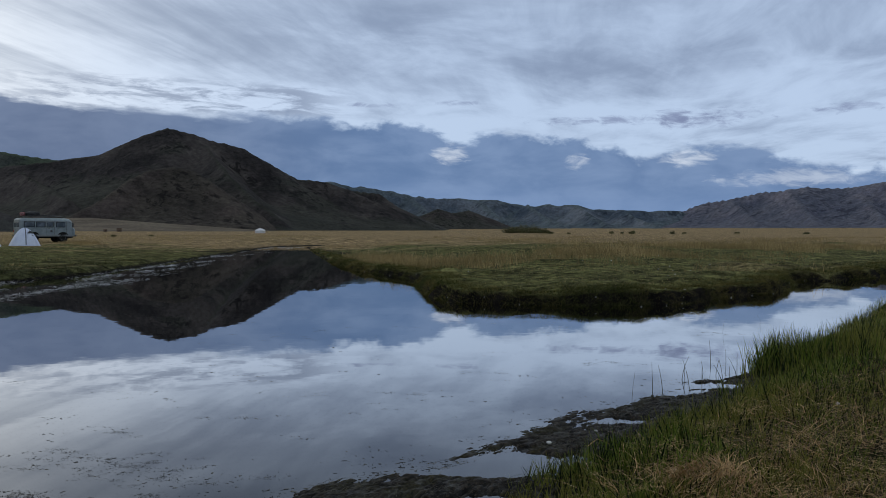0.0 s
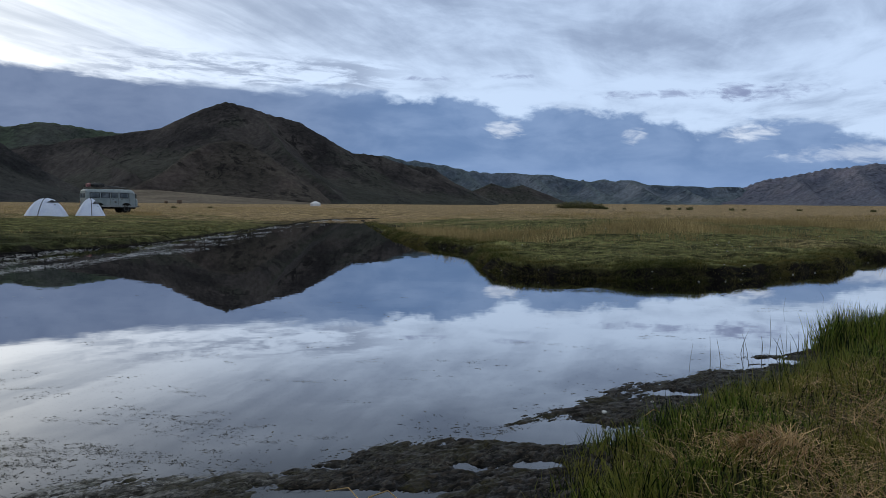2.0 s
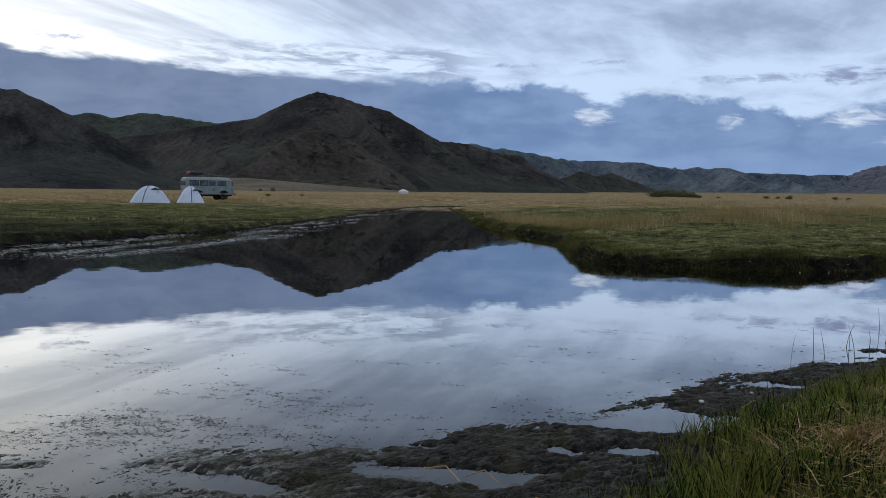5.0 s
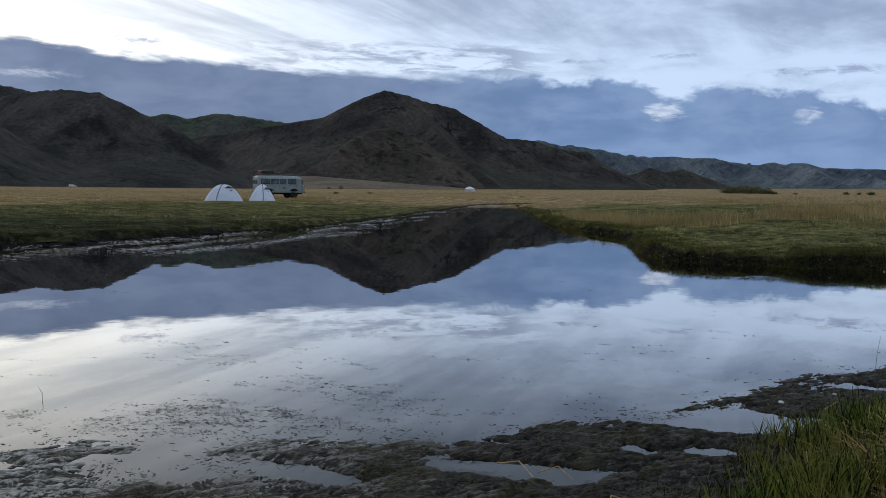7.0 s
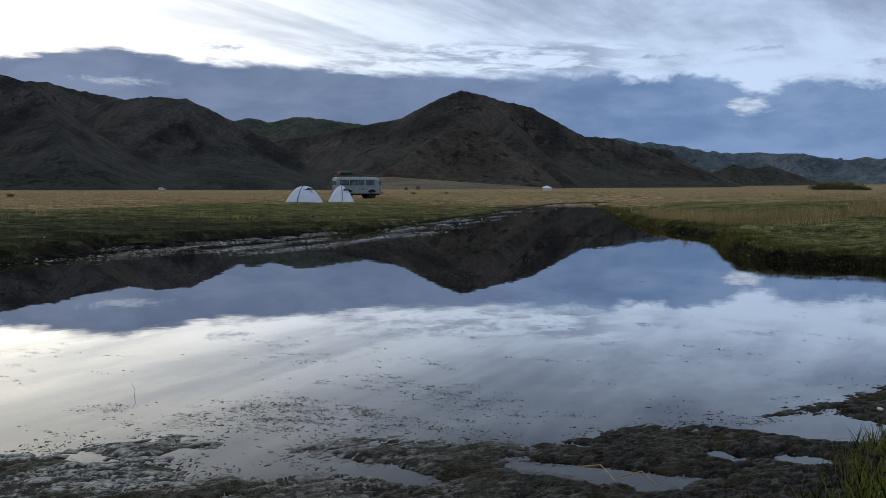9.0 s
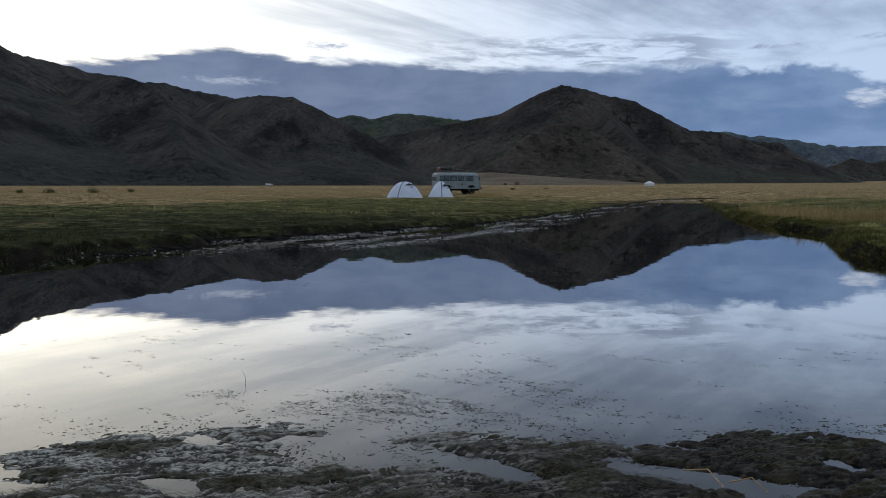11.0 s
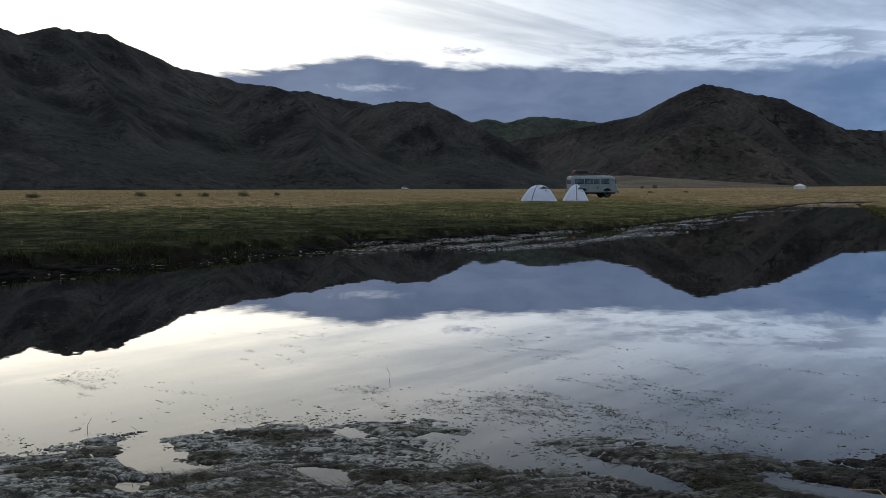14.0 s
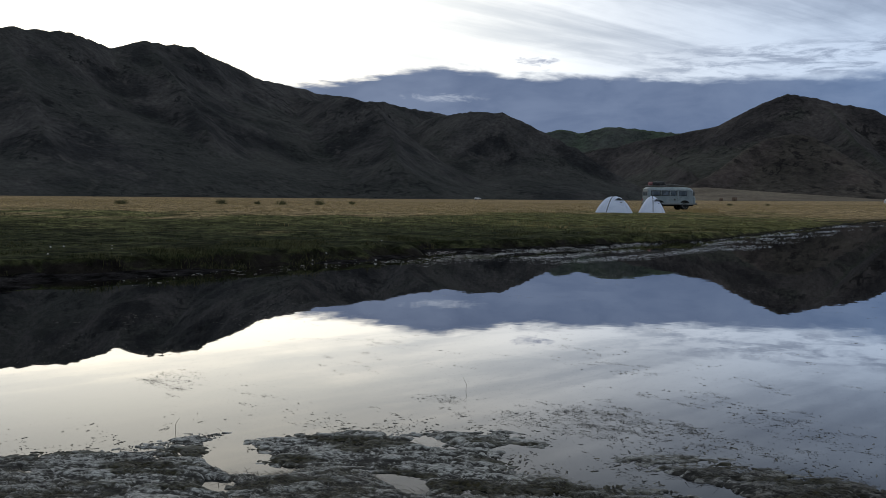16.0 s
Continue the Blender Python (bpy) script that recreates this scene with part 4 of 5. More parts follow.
keep = rng.random(len(x)) < 0.12 + 0.88 * smooth(tuft + 0.6 * (d - 0.16), 0.40, 0.56)
x, y, d, tuft = x[keep], y[keep], d[keep], tuft[keep]
downhill = np.arctan2(point_depth(x, y - 0.1) - point_depth(x, y + 0.1), point_depth(x - 0.1, y) - point_depth(x + 0.1, y))
blades("bank_grass", x, y, np.maximum(ground_height(x, y), -0.01) - 0.02, (0.03 + 0.20 * tuft * rng.uniform(0.3, 1.2, len(x))) * (1 - 0.5 * smooth(d, 0.6, 1.4)), 0.0035 + 0.0002 * y, 0.85, BANK,
       "rank dark green grass overhanging the cut bank", seed=12, segments=3, heading=downhill + rng.normal(0, 1.0, len(x)), droop=1.0)
rng = np.random.default_rng(57)
edge_line = np.array([p for p in POINT_LAND if -7 < p[0] < 20])
legs = np.hypot(*np.diff(edge_line, axis=0).T)
pick = rng.choice(len(legs), 90000, p=legs / legs.sum())
t = rng.random(90000)
x, y = (edge_line[pick] + (edge_line[pick + 1] - edge_line[pick]) * t[:, None]).T
x, y = x + rng.normal(0, 0.30, 90000), y + rng.normal(0, 0.30, 90000)
d = point_depth(x, y)
tuft = fbm(x * 2.3, y * 2.3, 58, 4)
keep = (d > -0.03) & (d < 0.45) & (rng.random(90000) < 0.10 + 0.90 * smooth(tuft + 0.3 * d, 0.42, 0.58))
x, y, d, tuft = x[keep], y[keep], d[keep], tuft[keep]
downhill = np.arctan2(point_depth(x, y - 0.1) - point_depth(x, y + 0.1), point_depth(x - 0.1, y) - point_depth(x + 0.1, y))
blades("bank_grass", x, y, ground_height(x, y) + 0.02, 0.06 + 0.24 * tuft * rng.uniform(0.4, 1.2, len(x)), 0.0045 + 0.0002 * y, 0.92, BANK,
       "green grass hanging down over the cut bank", seed=59, segments=3, heading=downhill + rng.normal(0, 0.7, len(x)), droop=0.6, spread=(0.7, 1.04), lift=0.35)
x, y, rng = polar(60000, -40, 14, 13.5, 90, 13, 0.9)
d = point_depth(x, y)
keep = d > 0.8
x, y = x[keep], y[keep]
r = np.hypot(x, y)
blades("grazed_grass", x, y, ground_height(x, y) - 0.01, rng.uniform(0.03, 0.08, len(x)), 0.007 + 0.0004 * r, 0.8, GRAZED, "short grazed grass on the point of land", seed=14)
# golden grass stands in patches
x, y, rng = polar(300000, -42, 13, 23, 130, 15, 0.9)
d = point_depth(x, y)
bearing, r = np.degrees(np.arctan2(-x, y)), np.hypot(x, y)
band = 0.6 * fbm(x * 0.10, y * 0.16, 17, 4) + 0.4 * fbm(x * 0.5, y * 0.8, 23, 3) - 0.05
for a, wide, r0, deep in ((4.5, 4.5, 34.0, 7.0), (-10.5, 4.0, 34.0, 5.0), (-22.0, 6.0, 48.0, 8.0)):
    band = band + 0.36 * np.exp(-((bearing - a) / wide) ** 2 - ((r - r0) / deep) ** 2)
keep = (d > 0.6) & (rng.random(len(x)) < smooth(band, 0.54, 0.68))
x, y, r = x[keep], y[keep], r[keep]
blades("golden_grass", x, y, ground_height(x, y) - 0.02, 0.08 + 0.38 * rng.random(len(x)) ** 1.6, 0.004 + 0.00034 * r, 0.45, DRY, "tall golden seeding grass across the meadow", seed=16)

# far bank on the tents' side
x, y, rng = polar(330000, 12, 88, 10.5, 60, 17, 1.15)
d = left_depth(x, y) - mud_width(y)
keep = (d > -0.25) & (rng.random(len(x)) < (1 - 0.7 * smooth(d, 1.0, 4.0)) * (1 - smooth(np.hypot(x, y) - 16 * smooth(np.degrees(np.arctan2(-x, y)), 34, 46), 26, 50)))
x, y, d = x[keep], y[keep], d[keep]
tuft = smooth(fbm(x * 1.3, y * 1.3, 18, 4), 0.46, 0.64)
r = np.hypot(x, y)
keep = rng.random(len(x)) < 0.45 + 0.55 * tuft
x, y, d, tuft, r = x[keep], y[keep], d[keep], tuft[keep], r[keep]
blades("bank_grass", x, y, ground_height(x, y) - 0.02, (0.02 + 0.10 * tuft * rng.uniform(0.4, 1.2, len(x))) * (1.5 - 0.5 * smooth(d, 0.2, 1.5)), 0.005 + 0.00030 * r, 0.85, SHADED_BANK,
       "dark green tussocky grass on the far river bank", seed=18)
x, y, rng = polar(60000, 12, 50, 22, 75, 48, 0.9)
d = left_depth(x, y) - mud_width(y)
keep = (d > 0.0) & (rng.random(len(x)) < smooth(np.hypot(x, y) + 0.5 * d, 24, 40) * smooth(np.degrees(np.arctan2(-x, y)), 48, 34))
x, y = x[keep], y[keep]
r = np.hypot(x, y)
blades("grazed_grass", x, y, ground_height(x, y) - 0.02, rng.uniform(0.03, 0.10, len(x)), 0.005 + 0.0003 * r, 0.7, TURF, "short olive turf round the tents", seed=49)
# golden tufts in front of the parked van
x, y, rng = polar(5000, 22.5, 28.5, 66, 74, 50, 1.0)
keep = rng.random(len(x)) < smooth(fbm(x * 0.5, y * 0.5, 52, 3) + 0.62 * np.exp(-((np.degrees(np.arctan2(-x, y)) - 24.6) / 1.1) ** 2), 0.80, 1.0)
x, y = x[keep], y[keep]
blades("golden_grass", x, y, ground_height(x, y) - 0.02, rng.uniform(0.10, 0.36, len(x)), 0.022, 0.45, DRY, "tall golden grass in front of the parked van", seed=53)
x, y, rng = polar(72000, 10, 90, 28, 190, 19, 0.9)
d = left_depth(x, y) - mud_width(y)
r = np.hypot(x, y)
band = 0.5 * fbm(x * 0.05, y * 0.05, 19, 3) + 0.5 * fbm(x * 0.4, y * 0.4, 95, 4) + 0.30 * smooth(r - 20 * smooth(np.degrees(np.arctan2(-x, y)), 44, 34), 36, 62) - 0.14
keep = (d > 3.0) & (rng.random(len(x)) < smooth(band, 0.46, 0.60))
x, y, r = x[keep], y[keep], r[keep]
blades("dry_grass", x, y, ground_height(x, y) - 0.02, rng.uniform(0.04, 0.20, len(x)), 0.006 + 0.0004 * r, 0.5, DRY, "thin dry yellow grass on the plain", seed=20)


# ---- floating weed ----
def flecks(name, x, y, size, stretch, mat, label, seed, level=0.0):
    """Small ragged scraps lying on the water."""
    rng = np.random.default_rng(seed)
    count = len(x)
    turn = rng.normal(0, 0.9, count)
    corner = np.linspace(0, 2 * np.pi, 7)[:-1]
    rad = size[:, None] * rng.uniform(0.35, 1.0, (count, 6))
    px, py = rad * np.cos(corner) * stretch[:, None], rad * np.sin(corner)
    c, s = np.cos(turn)[:, None], np.sin(turn)[:, None]
    vx, vy = x[:, None] + px * c - py * s, y[:, None] + px * s + py * c
    rim = np.stack([vx, vy, np.full_like(vx, 0.0006) + level * rng.random((count, 1))], -1)
    top = np.stack([x, y, rim[:, 0, 2] + 0.0006 + 0.10 * size * rng.random(count)], -1)[:, None]
    v = np.concatenate([rim, top], 1)
    tri = np.array([(k, (k + 1) % 6, 6) for k in range(6)])
    faces = (tri[None] + (np.arange(count) * 7)[:, None, None]).reshape(-1, 3)
    return tagged(mesh_of(name, v.reshape(-1, 3), faces, mat, True), label, "water weed", kind="stuff")


rng = np.random.default_rng(31)
rafts = [(-2.1, 5.0, 40), (-1.73, 4.22, 70), (-1.35, 4.08, 40), (-2.21, 4.38, 40), (-1.3, 5.35, 25), (-1.16, 6.18, 30), (-0.62, 5.71, 20), (-0.18, 6.26, 45), (0.34, 7.27, 35), (1.59, 7.75, 50),
         (3.51, 10.08, 60), (-2.42, 3.79, 120), (-4.92, 2.38, 160), (-5.05, 2.64, 60), (-4.33, 2.71, 25), (-4.74, 3.85, 30), (-4.88, 4.24, 25), (-3.23, 4.96, 50), (-3.57, 5.28, 30), (-2.94, 4.8, 30),
         (-2.54, 3.65, 220), (-2.31, 3.51, 260), (-2.67, 3.33, 200), (-2.15, 4.38, 90), (-1.75, 4.32, 90), (-1.39, 4.06, 60), (-1.83, 3.65, 110), (-2.06, 3.74, 130), (-1.61, 3.7, 80), (-3.3, 3.3, 90)]
px, py = [], []
for cx, cy, many in rafts + [(rng.uniform(-8, 6), 2.5 + 9 * rng.random() ** 1.4, int(2 + 34 * rng.random() ** 3)) for k in range(150)]:
    # each raft is a few short strings of scraps
    for k in range(max(2, many // 9)):
        sx, sy = cx + rng.normal(0, 0.11 + 0.012 * cy), cy + rng.normal(0, 0.06 + 0.010 * cy)
        turn, long = rng.normal(0.15, 0.5), rng.uniform(0.02, 0.16)
        s = rng.uniform(-1, 1, 9) * long
        px += list(sx + s * math.cos(turn) + rng.normal(0, 0.020, 9))
        py += list(sy + s * math.sin(turn) + rng.normal(0, 0.010, 9))
x, y = np.array(px), np.array(py)
keep = (inside(x, y, NEAR_LAND) < -0.02) & (left_depth(x, y) < 0) & (point_depth(x, y) < 0)
x, y = x[keep], y[keep]
flecks("floating_weed", x, y, 0.0014 + 0.0062 * rng.random(len(x)) ** 3.0 + 0.00018 * y, rng.uniform(1.1, 2.8, len(x)), WEED, "scattered dark scraps of weed floating on still water", 34)
# knots of weed strands in the denser rafts
rng = np.random.default_rng(93)
px, py = [], []
for cx, cy, many in rafts:
    for k in range(many // 12):
        kx, ky = cx + rng.normal(0, 0.16), cy + rng.normal(0, 0.10)
        count = int(rng.uniform(8, 40))
        px += list(kx + rng.normal(0, 0.040, count))
        py += list(ky + rng.normal(0, 0.018, count))
x, y = np.array(px), np.array(py)
keep = inside(x, y, NEAR_LAND) < 0.05
x, y = x[keep], y[keep]
blades("weed_strand", x, y, rng.uniform(0.0, 0.003, len(x)), rng.uniform(0.010, 0.032, len(x)), 0.0040, 0.97, WEED, "dark knots of weed floating in the shallows", "water weed", seed=94,
       heading=rng.normal(0.6, 0.9, len(x)) + np.pi * rng.integers(0, 2, len(x)), droop=0.0, spread=(0.95, 1.02), lift=0.15)
# crumbs along the edge of the mud
x, y, rng = scatter(260000, -4.6, 3.0, 0.8, 7.4, 32, fade=3.4)
d = -inside(x, y, NEAR_LAND)
knots = fbm(x * 6.0, y * 8.0, 38, 3)
keep = (d > -0.12) & (rng.random(len(x)) < 0.9 * np.exp(-np.maximum(d, 0) / 0.16) * smooth(knots, 0.44, 0.60))
x, y = x[keep], y[keep]
flecks("floating_weed", x, y, 0.0014 + 0.0060 * rng.random(len(x)) ** 3, rng.uniform(1.2, 4.5, len(x)), WEED, "crumbs of mud and weed along the water's edge", 40, 0.001)
# Sky glints on the wet far shore, laid down as pale flecks.
x, y, rng = polar(240000, 6, 70, 10.5, 84, 35, 0.9)
dl = left_depth(x, y)
streaks = fbm(x * 1.6, y * 0.35, 36, 4)
patches = fbm(x * 0.22, y * 0.10, 39, 3)
reach = np.interp(y, [8, 12, 20, 40, 60, 84], [0.5, 1.2, 2.0, 1.7, 2.4, 3.4])
keep = (dl < mud_width(y)) & (dl > -reach) & (point_depth(x, y) < -0.3) & (rng.random(len(x)) < 0.04 + 0.96 * smooth(y, 9.5, 15.0))
keep &= rng.random(len(x)) < smooth(streaks, 0.47, 0.59) * (0.20 + 0.80 * smooth(patches + 0.14 * np.exp(-((y - 19) / 6) ** 2), 0.42, 0.56))
x, y = x[keep], y[keep]
r = np.hypot(x, y)
flecks("glint_flecks", x, y, 0.004 + 0.0014 * r * rng.random(len(x)) ** 2, rng.uniform(1.5, 5.0, len(x)), GLINT, "pale flecks painted as sky glints along the far shore", 37, 0.03)


# ---- helpers for things ----
def part(name, bm, mat, parent=None, label=""):
    """Links a bmesh as one mesh object under a thing or part."""
    me = bpy.data.meshes.new(name)
    bmesh.ops.recalc_face_normals(bm, faces=bm.faces)
    bm.to_mesh(me)
    bm.free()
    me.materials.append(mat)
    ob = new(name, me)
    if parent:
        ob.parent = parent
    if label:
        ob["label"] = label
    return ob


def box(bm, x0, x1, y0, y1, z0, z1, bevel=0.0):
    made = bmesh.ops.create_cube(bm, size=1.0, matrix=Matrix.Translation(((x0 + x1) / 2, (y0 + y1) / 2, (z0 + z1) / 2)) @ Matrix.Diagonal((x1 - x0, y1 - y0, z1 - z0, 1)))
    if bevel:
        edges = {e for v in made["verts"] for e in v.link_edges}
        bmesh.ops.bevel(bm, geom=list(edges), offset=bevel, segments=2, affect="EDGES", profile=0.5)
    return bm


def tube(bm, points, radius, sides=6, taper=1.0):
    """A round bar along points."""
    rings = []
    for k, p in enumerate(points):
        a, b = Vector(points[max(k - 1, 0)]), Vector(points[min(k + 1, len(points) - 1)])
        way = (b - a).normalized()
        side = way.orthogonal().normalized()
        other = way.cross(side)
        r = radius * (1 + (taper - 1) * k / max(len(points) - 1, 1))
        rings.append([bm.verts.new(Vector(p) + r * (math.cos(t) * side + math.sin(t) * other)) for t in np.linspace(0, 2 * math.pi, sides + 1)[:-1]])
    for p, q in zip(rings, rings[1:]):
        for k in range(sides):
            bm.faces.new((p[k], p[(k + 1) % sides], q[(k + 1) % sides], q[k]))
    bm.faces.new(rings[0])
    bm.faces.new(rings[-1][::-1])
    return bm


def lathe(bm, profile, axis="z", sides=24, centre=(0, 0, 0)):
    """A turned shape from (radius, height) rows."""
    rings = []
    for r, h in profile:
        ring = []
        for t in np.linspace(0, 2 * math.pi, sides + 1)[:-1]:
            a, b = r * math.cos(t), r * math.sin(t)
            ring.append(bm.verts.new(Vector(centre) + (Vector((a, b, h)) if axis == "z" else Vector((a, h, b)))))
        rings.append(ring)
    for p, q in zip(rings, rings[1:]):
        for k in range(sides):
            bm.faces.new((p[k], p[(k + 1) % sides], q[(k + 1) % sides], q[k]))
    bm.faces.new(rings[0])
    bm.faces.new(rings[-1][::-1])
    return bm


def place(bearing, distance):
    a = radians(bearing)
    x, y = -distance * math.sin(a), distance * math.cos(a)
    return x, y, float(ground_height(x, y))


def thing(name, label, category, x, y, z, rz=0.0, group=""):
    ob = new(name)
    ob.empty_display_size = 0.2
    ob.matrix_basis = pose(x, y, z, 0, 0, rz)
    return tagged(ob, label, category, group)


# ---- the van ----
PAINT = material("van paint", worn((0.19, 0.235, 0.245), (0.25, 0.295, 0.305), 2.5, grain=0.08), 0.42, spec=0.5)
PAINT_LOW = material("dusty paint", worn((0.19, 0.21, 0.21), (0.25, 0.275, 0.28), 3.0, grain=0.1), 0.6)
ROOF = material("roof paint", worn((0.30, 0.34, 0.35), (0.37, 0.41, 0.42), 2.0, grain=0.08), 0.45)
# Window glass with the sky's reflection lightened into its base colour.
GLASS = material("sky-toned window glass", worn((0.055, 0.073, 0.088), (0.15, 0.18, 0.205), 1.6), 0.14, spec=0.5)
RUBBER = material("rubber", worn((0.010, 0.010, 0.010), (0.026, 0.025, 0.023), 8.0), 0.95, spec=0.1)
STEEL = material("painted steel", worn((0.05, 0.05, 0.05), (0.10, 0.10, 0.10), 10.0), 0.5)
RIM = material("rim paint", worn((0.25, 0.27, 0.28), (0.35, 0.36, 0.36), 10.0), 0.5)
LAMP = material("lamp glass", (0.65, 0.66, 0.66), 0.1)
AMBER = material("amber lens", (0.45, 0.16, 0.03), 0.25)
REDLENS = material("red lens", (0.35, 0.03, 0.02), 0.25)
RED_CLOTH = material("red tarpaulin", worn((0.15, 0.03, 0.035), (0.36, 0.20, 0.19), 3.0), 0.8, bump=[(12.0, 0.03, 4.0)])
DARK_CLOTH = material("dark tarpaulin", worn((0.02, 0.02, 0.022), (0.05, 0.05, 0.05), 6.0), 0.8, bump=[(12.0, 0.03, 4.0)])
LINING = material("van inside", worn((0.05, 0.05, 0.05), (0.09, 0.09, 0.09), 3.0), 0.9)


def rounded_ring(x, half, z0, z1, r, count=6):
    """Points of an upright rounded rectangle across the van at station x."""
    pts = []
    for cy, cz, a0 in ((half - r, z1 - r, 0), (-half + r, z1 - r, 90), (-half + r * 0.5, z0 + r * 0.5, 180), (half - r * 0.5, z0 + r * 0.5, 270)):
        rad = r if a0 < 180 else r * 0.5
        for k in range(count + 1):
            a = radians(a0 + 90 * k / count)
            pts.append(Vector((x, cy + rad * math.cos(a), cz + rad * math.sin(a))))
    return pts


def loft(bm, rings):
    made = [[bm.verts.new(p) for p in ring] for ring in rings]
    for p, q in zip(made, made[1:]):
        for k in range(len(p)):
            f = bm.faces.new((p[k], p[(k + 1) % len(p)], q[(k + 1) % len(p)], q[k]))
            f.smooth = True
    bm.faces.new(made[0])
    bm.faces.new(made[-1][::-1])
    return bm


def make_van(x, y, z, rz):
    van = thing("van", "pale grey-blue old minibus with loaded roof rack parked on grass", "van", x, y, z, rz)
    # forward is +x; the body runs from -2.18 to 2.18
    stations = [(-2.18, 0.80, 0.62, 1.86, 0.28), (-2.12, 0.88, 0.56, 1.96, 0.32), (-1.95, 0.94, 0.52, 2.03, 0.34), (0.0, 0.96, 0.50, 2.06, 0.34), (1.40, 0.95, 0.50, 2.04, 0.34),
                (1.72, 0.93, 0.50, 1.98, 0.32), (1.90, 0.90, 0.50, 1.84, 0.30)]
    body = part("body", loft(bmesh.new(), [rounded_ring(*s) for s in stations]), PAINT, van, "pale grey-blue steel body")
    nose = bmesh.new()
    loft(nose, [rounded_ring(1.88, 0.91, 0.50, 1.30, 0.16), rounded_ring(2.08, 0.88, 0.52, 1.24, 0.16), rounded_ring(2.16, 0.80, 0.56, 1.16, 0.16)])
    part("nose", nose, PAINT, van)
    part("roof_gutter", box(box(bmesh.new(), -2.0, 1.62, -0.985, -0.955, 1.76, 1.79), -2.0, 1.62, 0.955, 0.985, 1.76, 1.79), ROOF, van)
    part("sill", box(box(bmesh.new(), -2.0, 1.95, -0.975, -0.945, 0.50, 0.66, 0.01), -2.0, 1.95, 0.945, 0.975, 0.50, 0.66, 0.01), PAINT_LOW, van, "dusty lower sill")
    for side in (-1, 1):
        for x0, x1 in ((-1.88, -1.10), (-0.95, -0.28), (-0.12, 0.36), (0.62, 1.30)):
            w = bmesh.new()
            a, b = sorted((side * 0.935, side * 0.972))
            box(w, x0, x1, a, b, 1.30, 1.70, 0.05 if x1 - x0 > 0.3 else 0.03)
            pane = part("window", w, GLASS, van)
            rubber = bmesh.new()
            a, b = sorted((side * 0.955, side * 0.976))
            box(rubber, x0 - 0.03, x1 + 0.03, a, b, 1.27, 1.30)
            box(rubber, x0 - 0.03, x1 + 0.03, a, b, 1.70, 1.73)
            box(rubber, x0 - 0.03, x0, a, b, 1.30, 1.70)
            box(rubber, x1, x1 + 0.03, a, b, 1.30, 1.70)
            part("window_seal", rubber, RUBBER, pane)
        a, b = sorted((side * 0.958, side * 0.966))
        for sx in (-0.20, 0.46, 1.42):
            part("door_seam", box(bmesh.new(), sx - 0.008, sx + 0.008, a, b, 0.62, 1.76), STEEL, van)
        for hx in (-0.05, 0.68):
            h = bmesh.new()
            a, b = sorted((side * 0.96, side * 1.0))
            part("door_handle", box(h, hx, hx + 0.14, a, b, 1.14, 1.17, 0.008), STEEL, van, "dark door handle")
        m = bmesh.new()
        box(m, 1.86, 1.93, *sorted((side * 1.02, side * 1.22)), 1.28, 1.68, 0.02)
        tube(m, [(1.62, side * 0.93, 1.70), (1.89, side * 1.10, 1.62)], 0.014)
        part("mirror", m, STEEL, van, "black wing mirror")
        lamp = bmesh.new()
        lathe(lamp, [(0.11, 0.0), (0.11, 0.03), (0.08, 0.06), (0.01, 0.07)], sides=16)
        bmesh.ops.transform(lamp, matrix=pose(2.13, side * 0.60, 0.90, 0, 90, 0), verts=lamp.verts)
        part("headlight", lamp, LAMP, van, "round headlight")
        part("indicator", box(bmesh.new(), 2.12, 2.18, side * 0.60 - 0.05, side * 0.60 + 0.05, 1.06, 1.12, 0.01), AMBER, van)
        part("tail_light", box(bmesh.new(), -2.21, -2.15, side * 0.72 - 0.05, side * 0.72 + 0.05, 0.85, 1.02, 0.01), REDLENS, van)
    part("fuel_flap", box(bmesh.new(), 0.14, 0.30, -0.972, -0.955, 0.86, 1.02, 0.004), STEEL, van, "dark fuel filler flap")
    for y0, y1 in ((-0.78, -0.03), (0.03, 0.78)):
        w = bmesh.new()
        box(w, -0.02, 0.02, y0, y1, -0.22, 0.22, 0.015)
        bmesh.ops.transform(w, matrix=pose(1.905, 0, 1.53, 0, -14, 0), verts=w.verts)
        part("windscreen", w, GLASS, van)
        part("rear_window", box(bmesh.new(), -2.20, -2.16, y0 + 0.08 if y0 < 0 else y0, y1 if y0 < 0 else y1 - 0.08, 1.28, 1.66, 0.015), GLASS, van)
    g = bmesh.new()
    for k in range(6):
        box(g, 2.14, 2.175, -0.42, 0.42, 0.74 + 0.06 * k, 0.765 + 0.06 * k)
    part("grille", g, STEEL, van, "dark slatted grille")
    for x0, x1 in ((2.18, 2.28), (-2.28, -2.18)):
        bump_bar = part("bumper", box(bmesh.new(), x0, x1, -0.90, 0.90, 0.50, 0.62, 0.02), STEEL, van, "dark steel bumper")
    chassis = bmesh.new()
    box(chassis, -2.1, 2.1, -0.45, 0.45, 0.36, 0.52)
    tube(chassis, [(1.15, -0.75, 0.38), (1.15, 0.75, 0.38)], 0.06)
    tube(chassis, [(-1.15, -0.75, 0.38), (-1.15, 0.75, 0.38)], 0.06)
    part("chassis", chassis, RUBBER, van)
    for wx in (1.15, -1.15):
        for side in (-1, 1):
            # A dark half disc stands in for the shade inside each wheel arch.
            arch = bmesh.new()
            pts = [(wx + 0.46 * math.cos(t), side * 0.955, 0.46 + 0.42 * math.sin(t)) for t in np.linspace(0, math.pi, 13)]
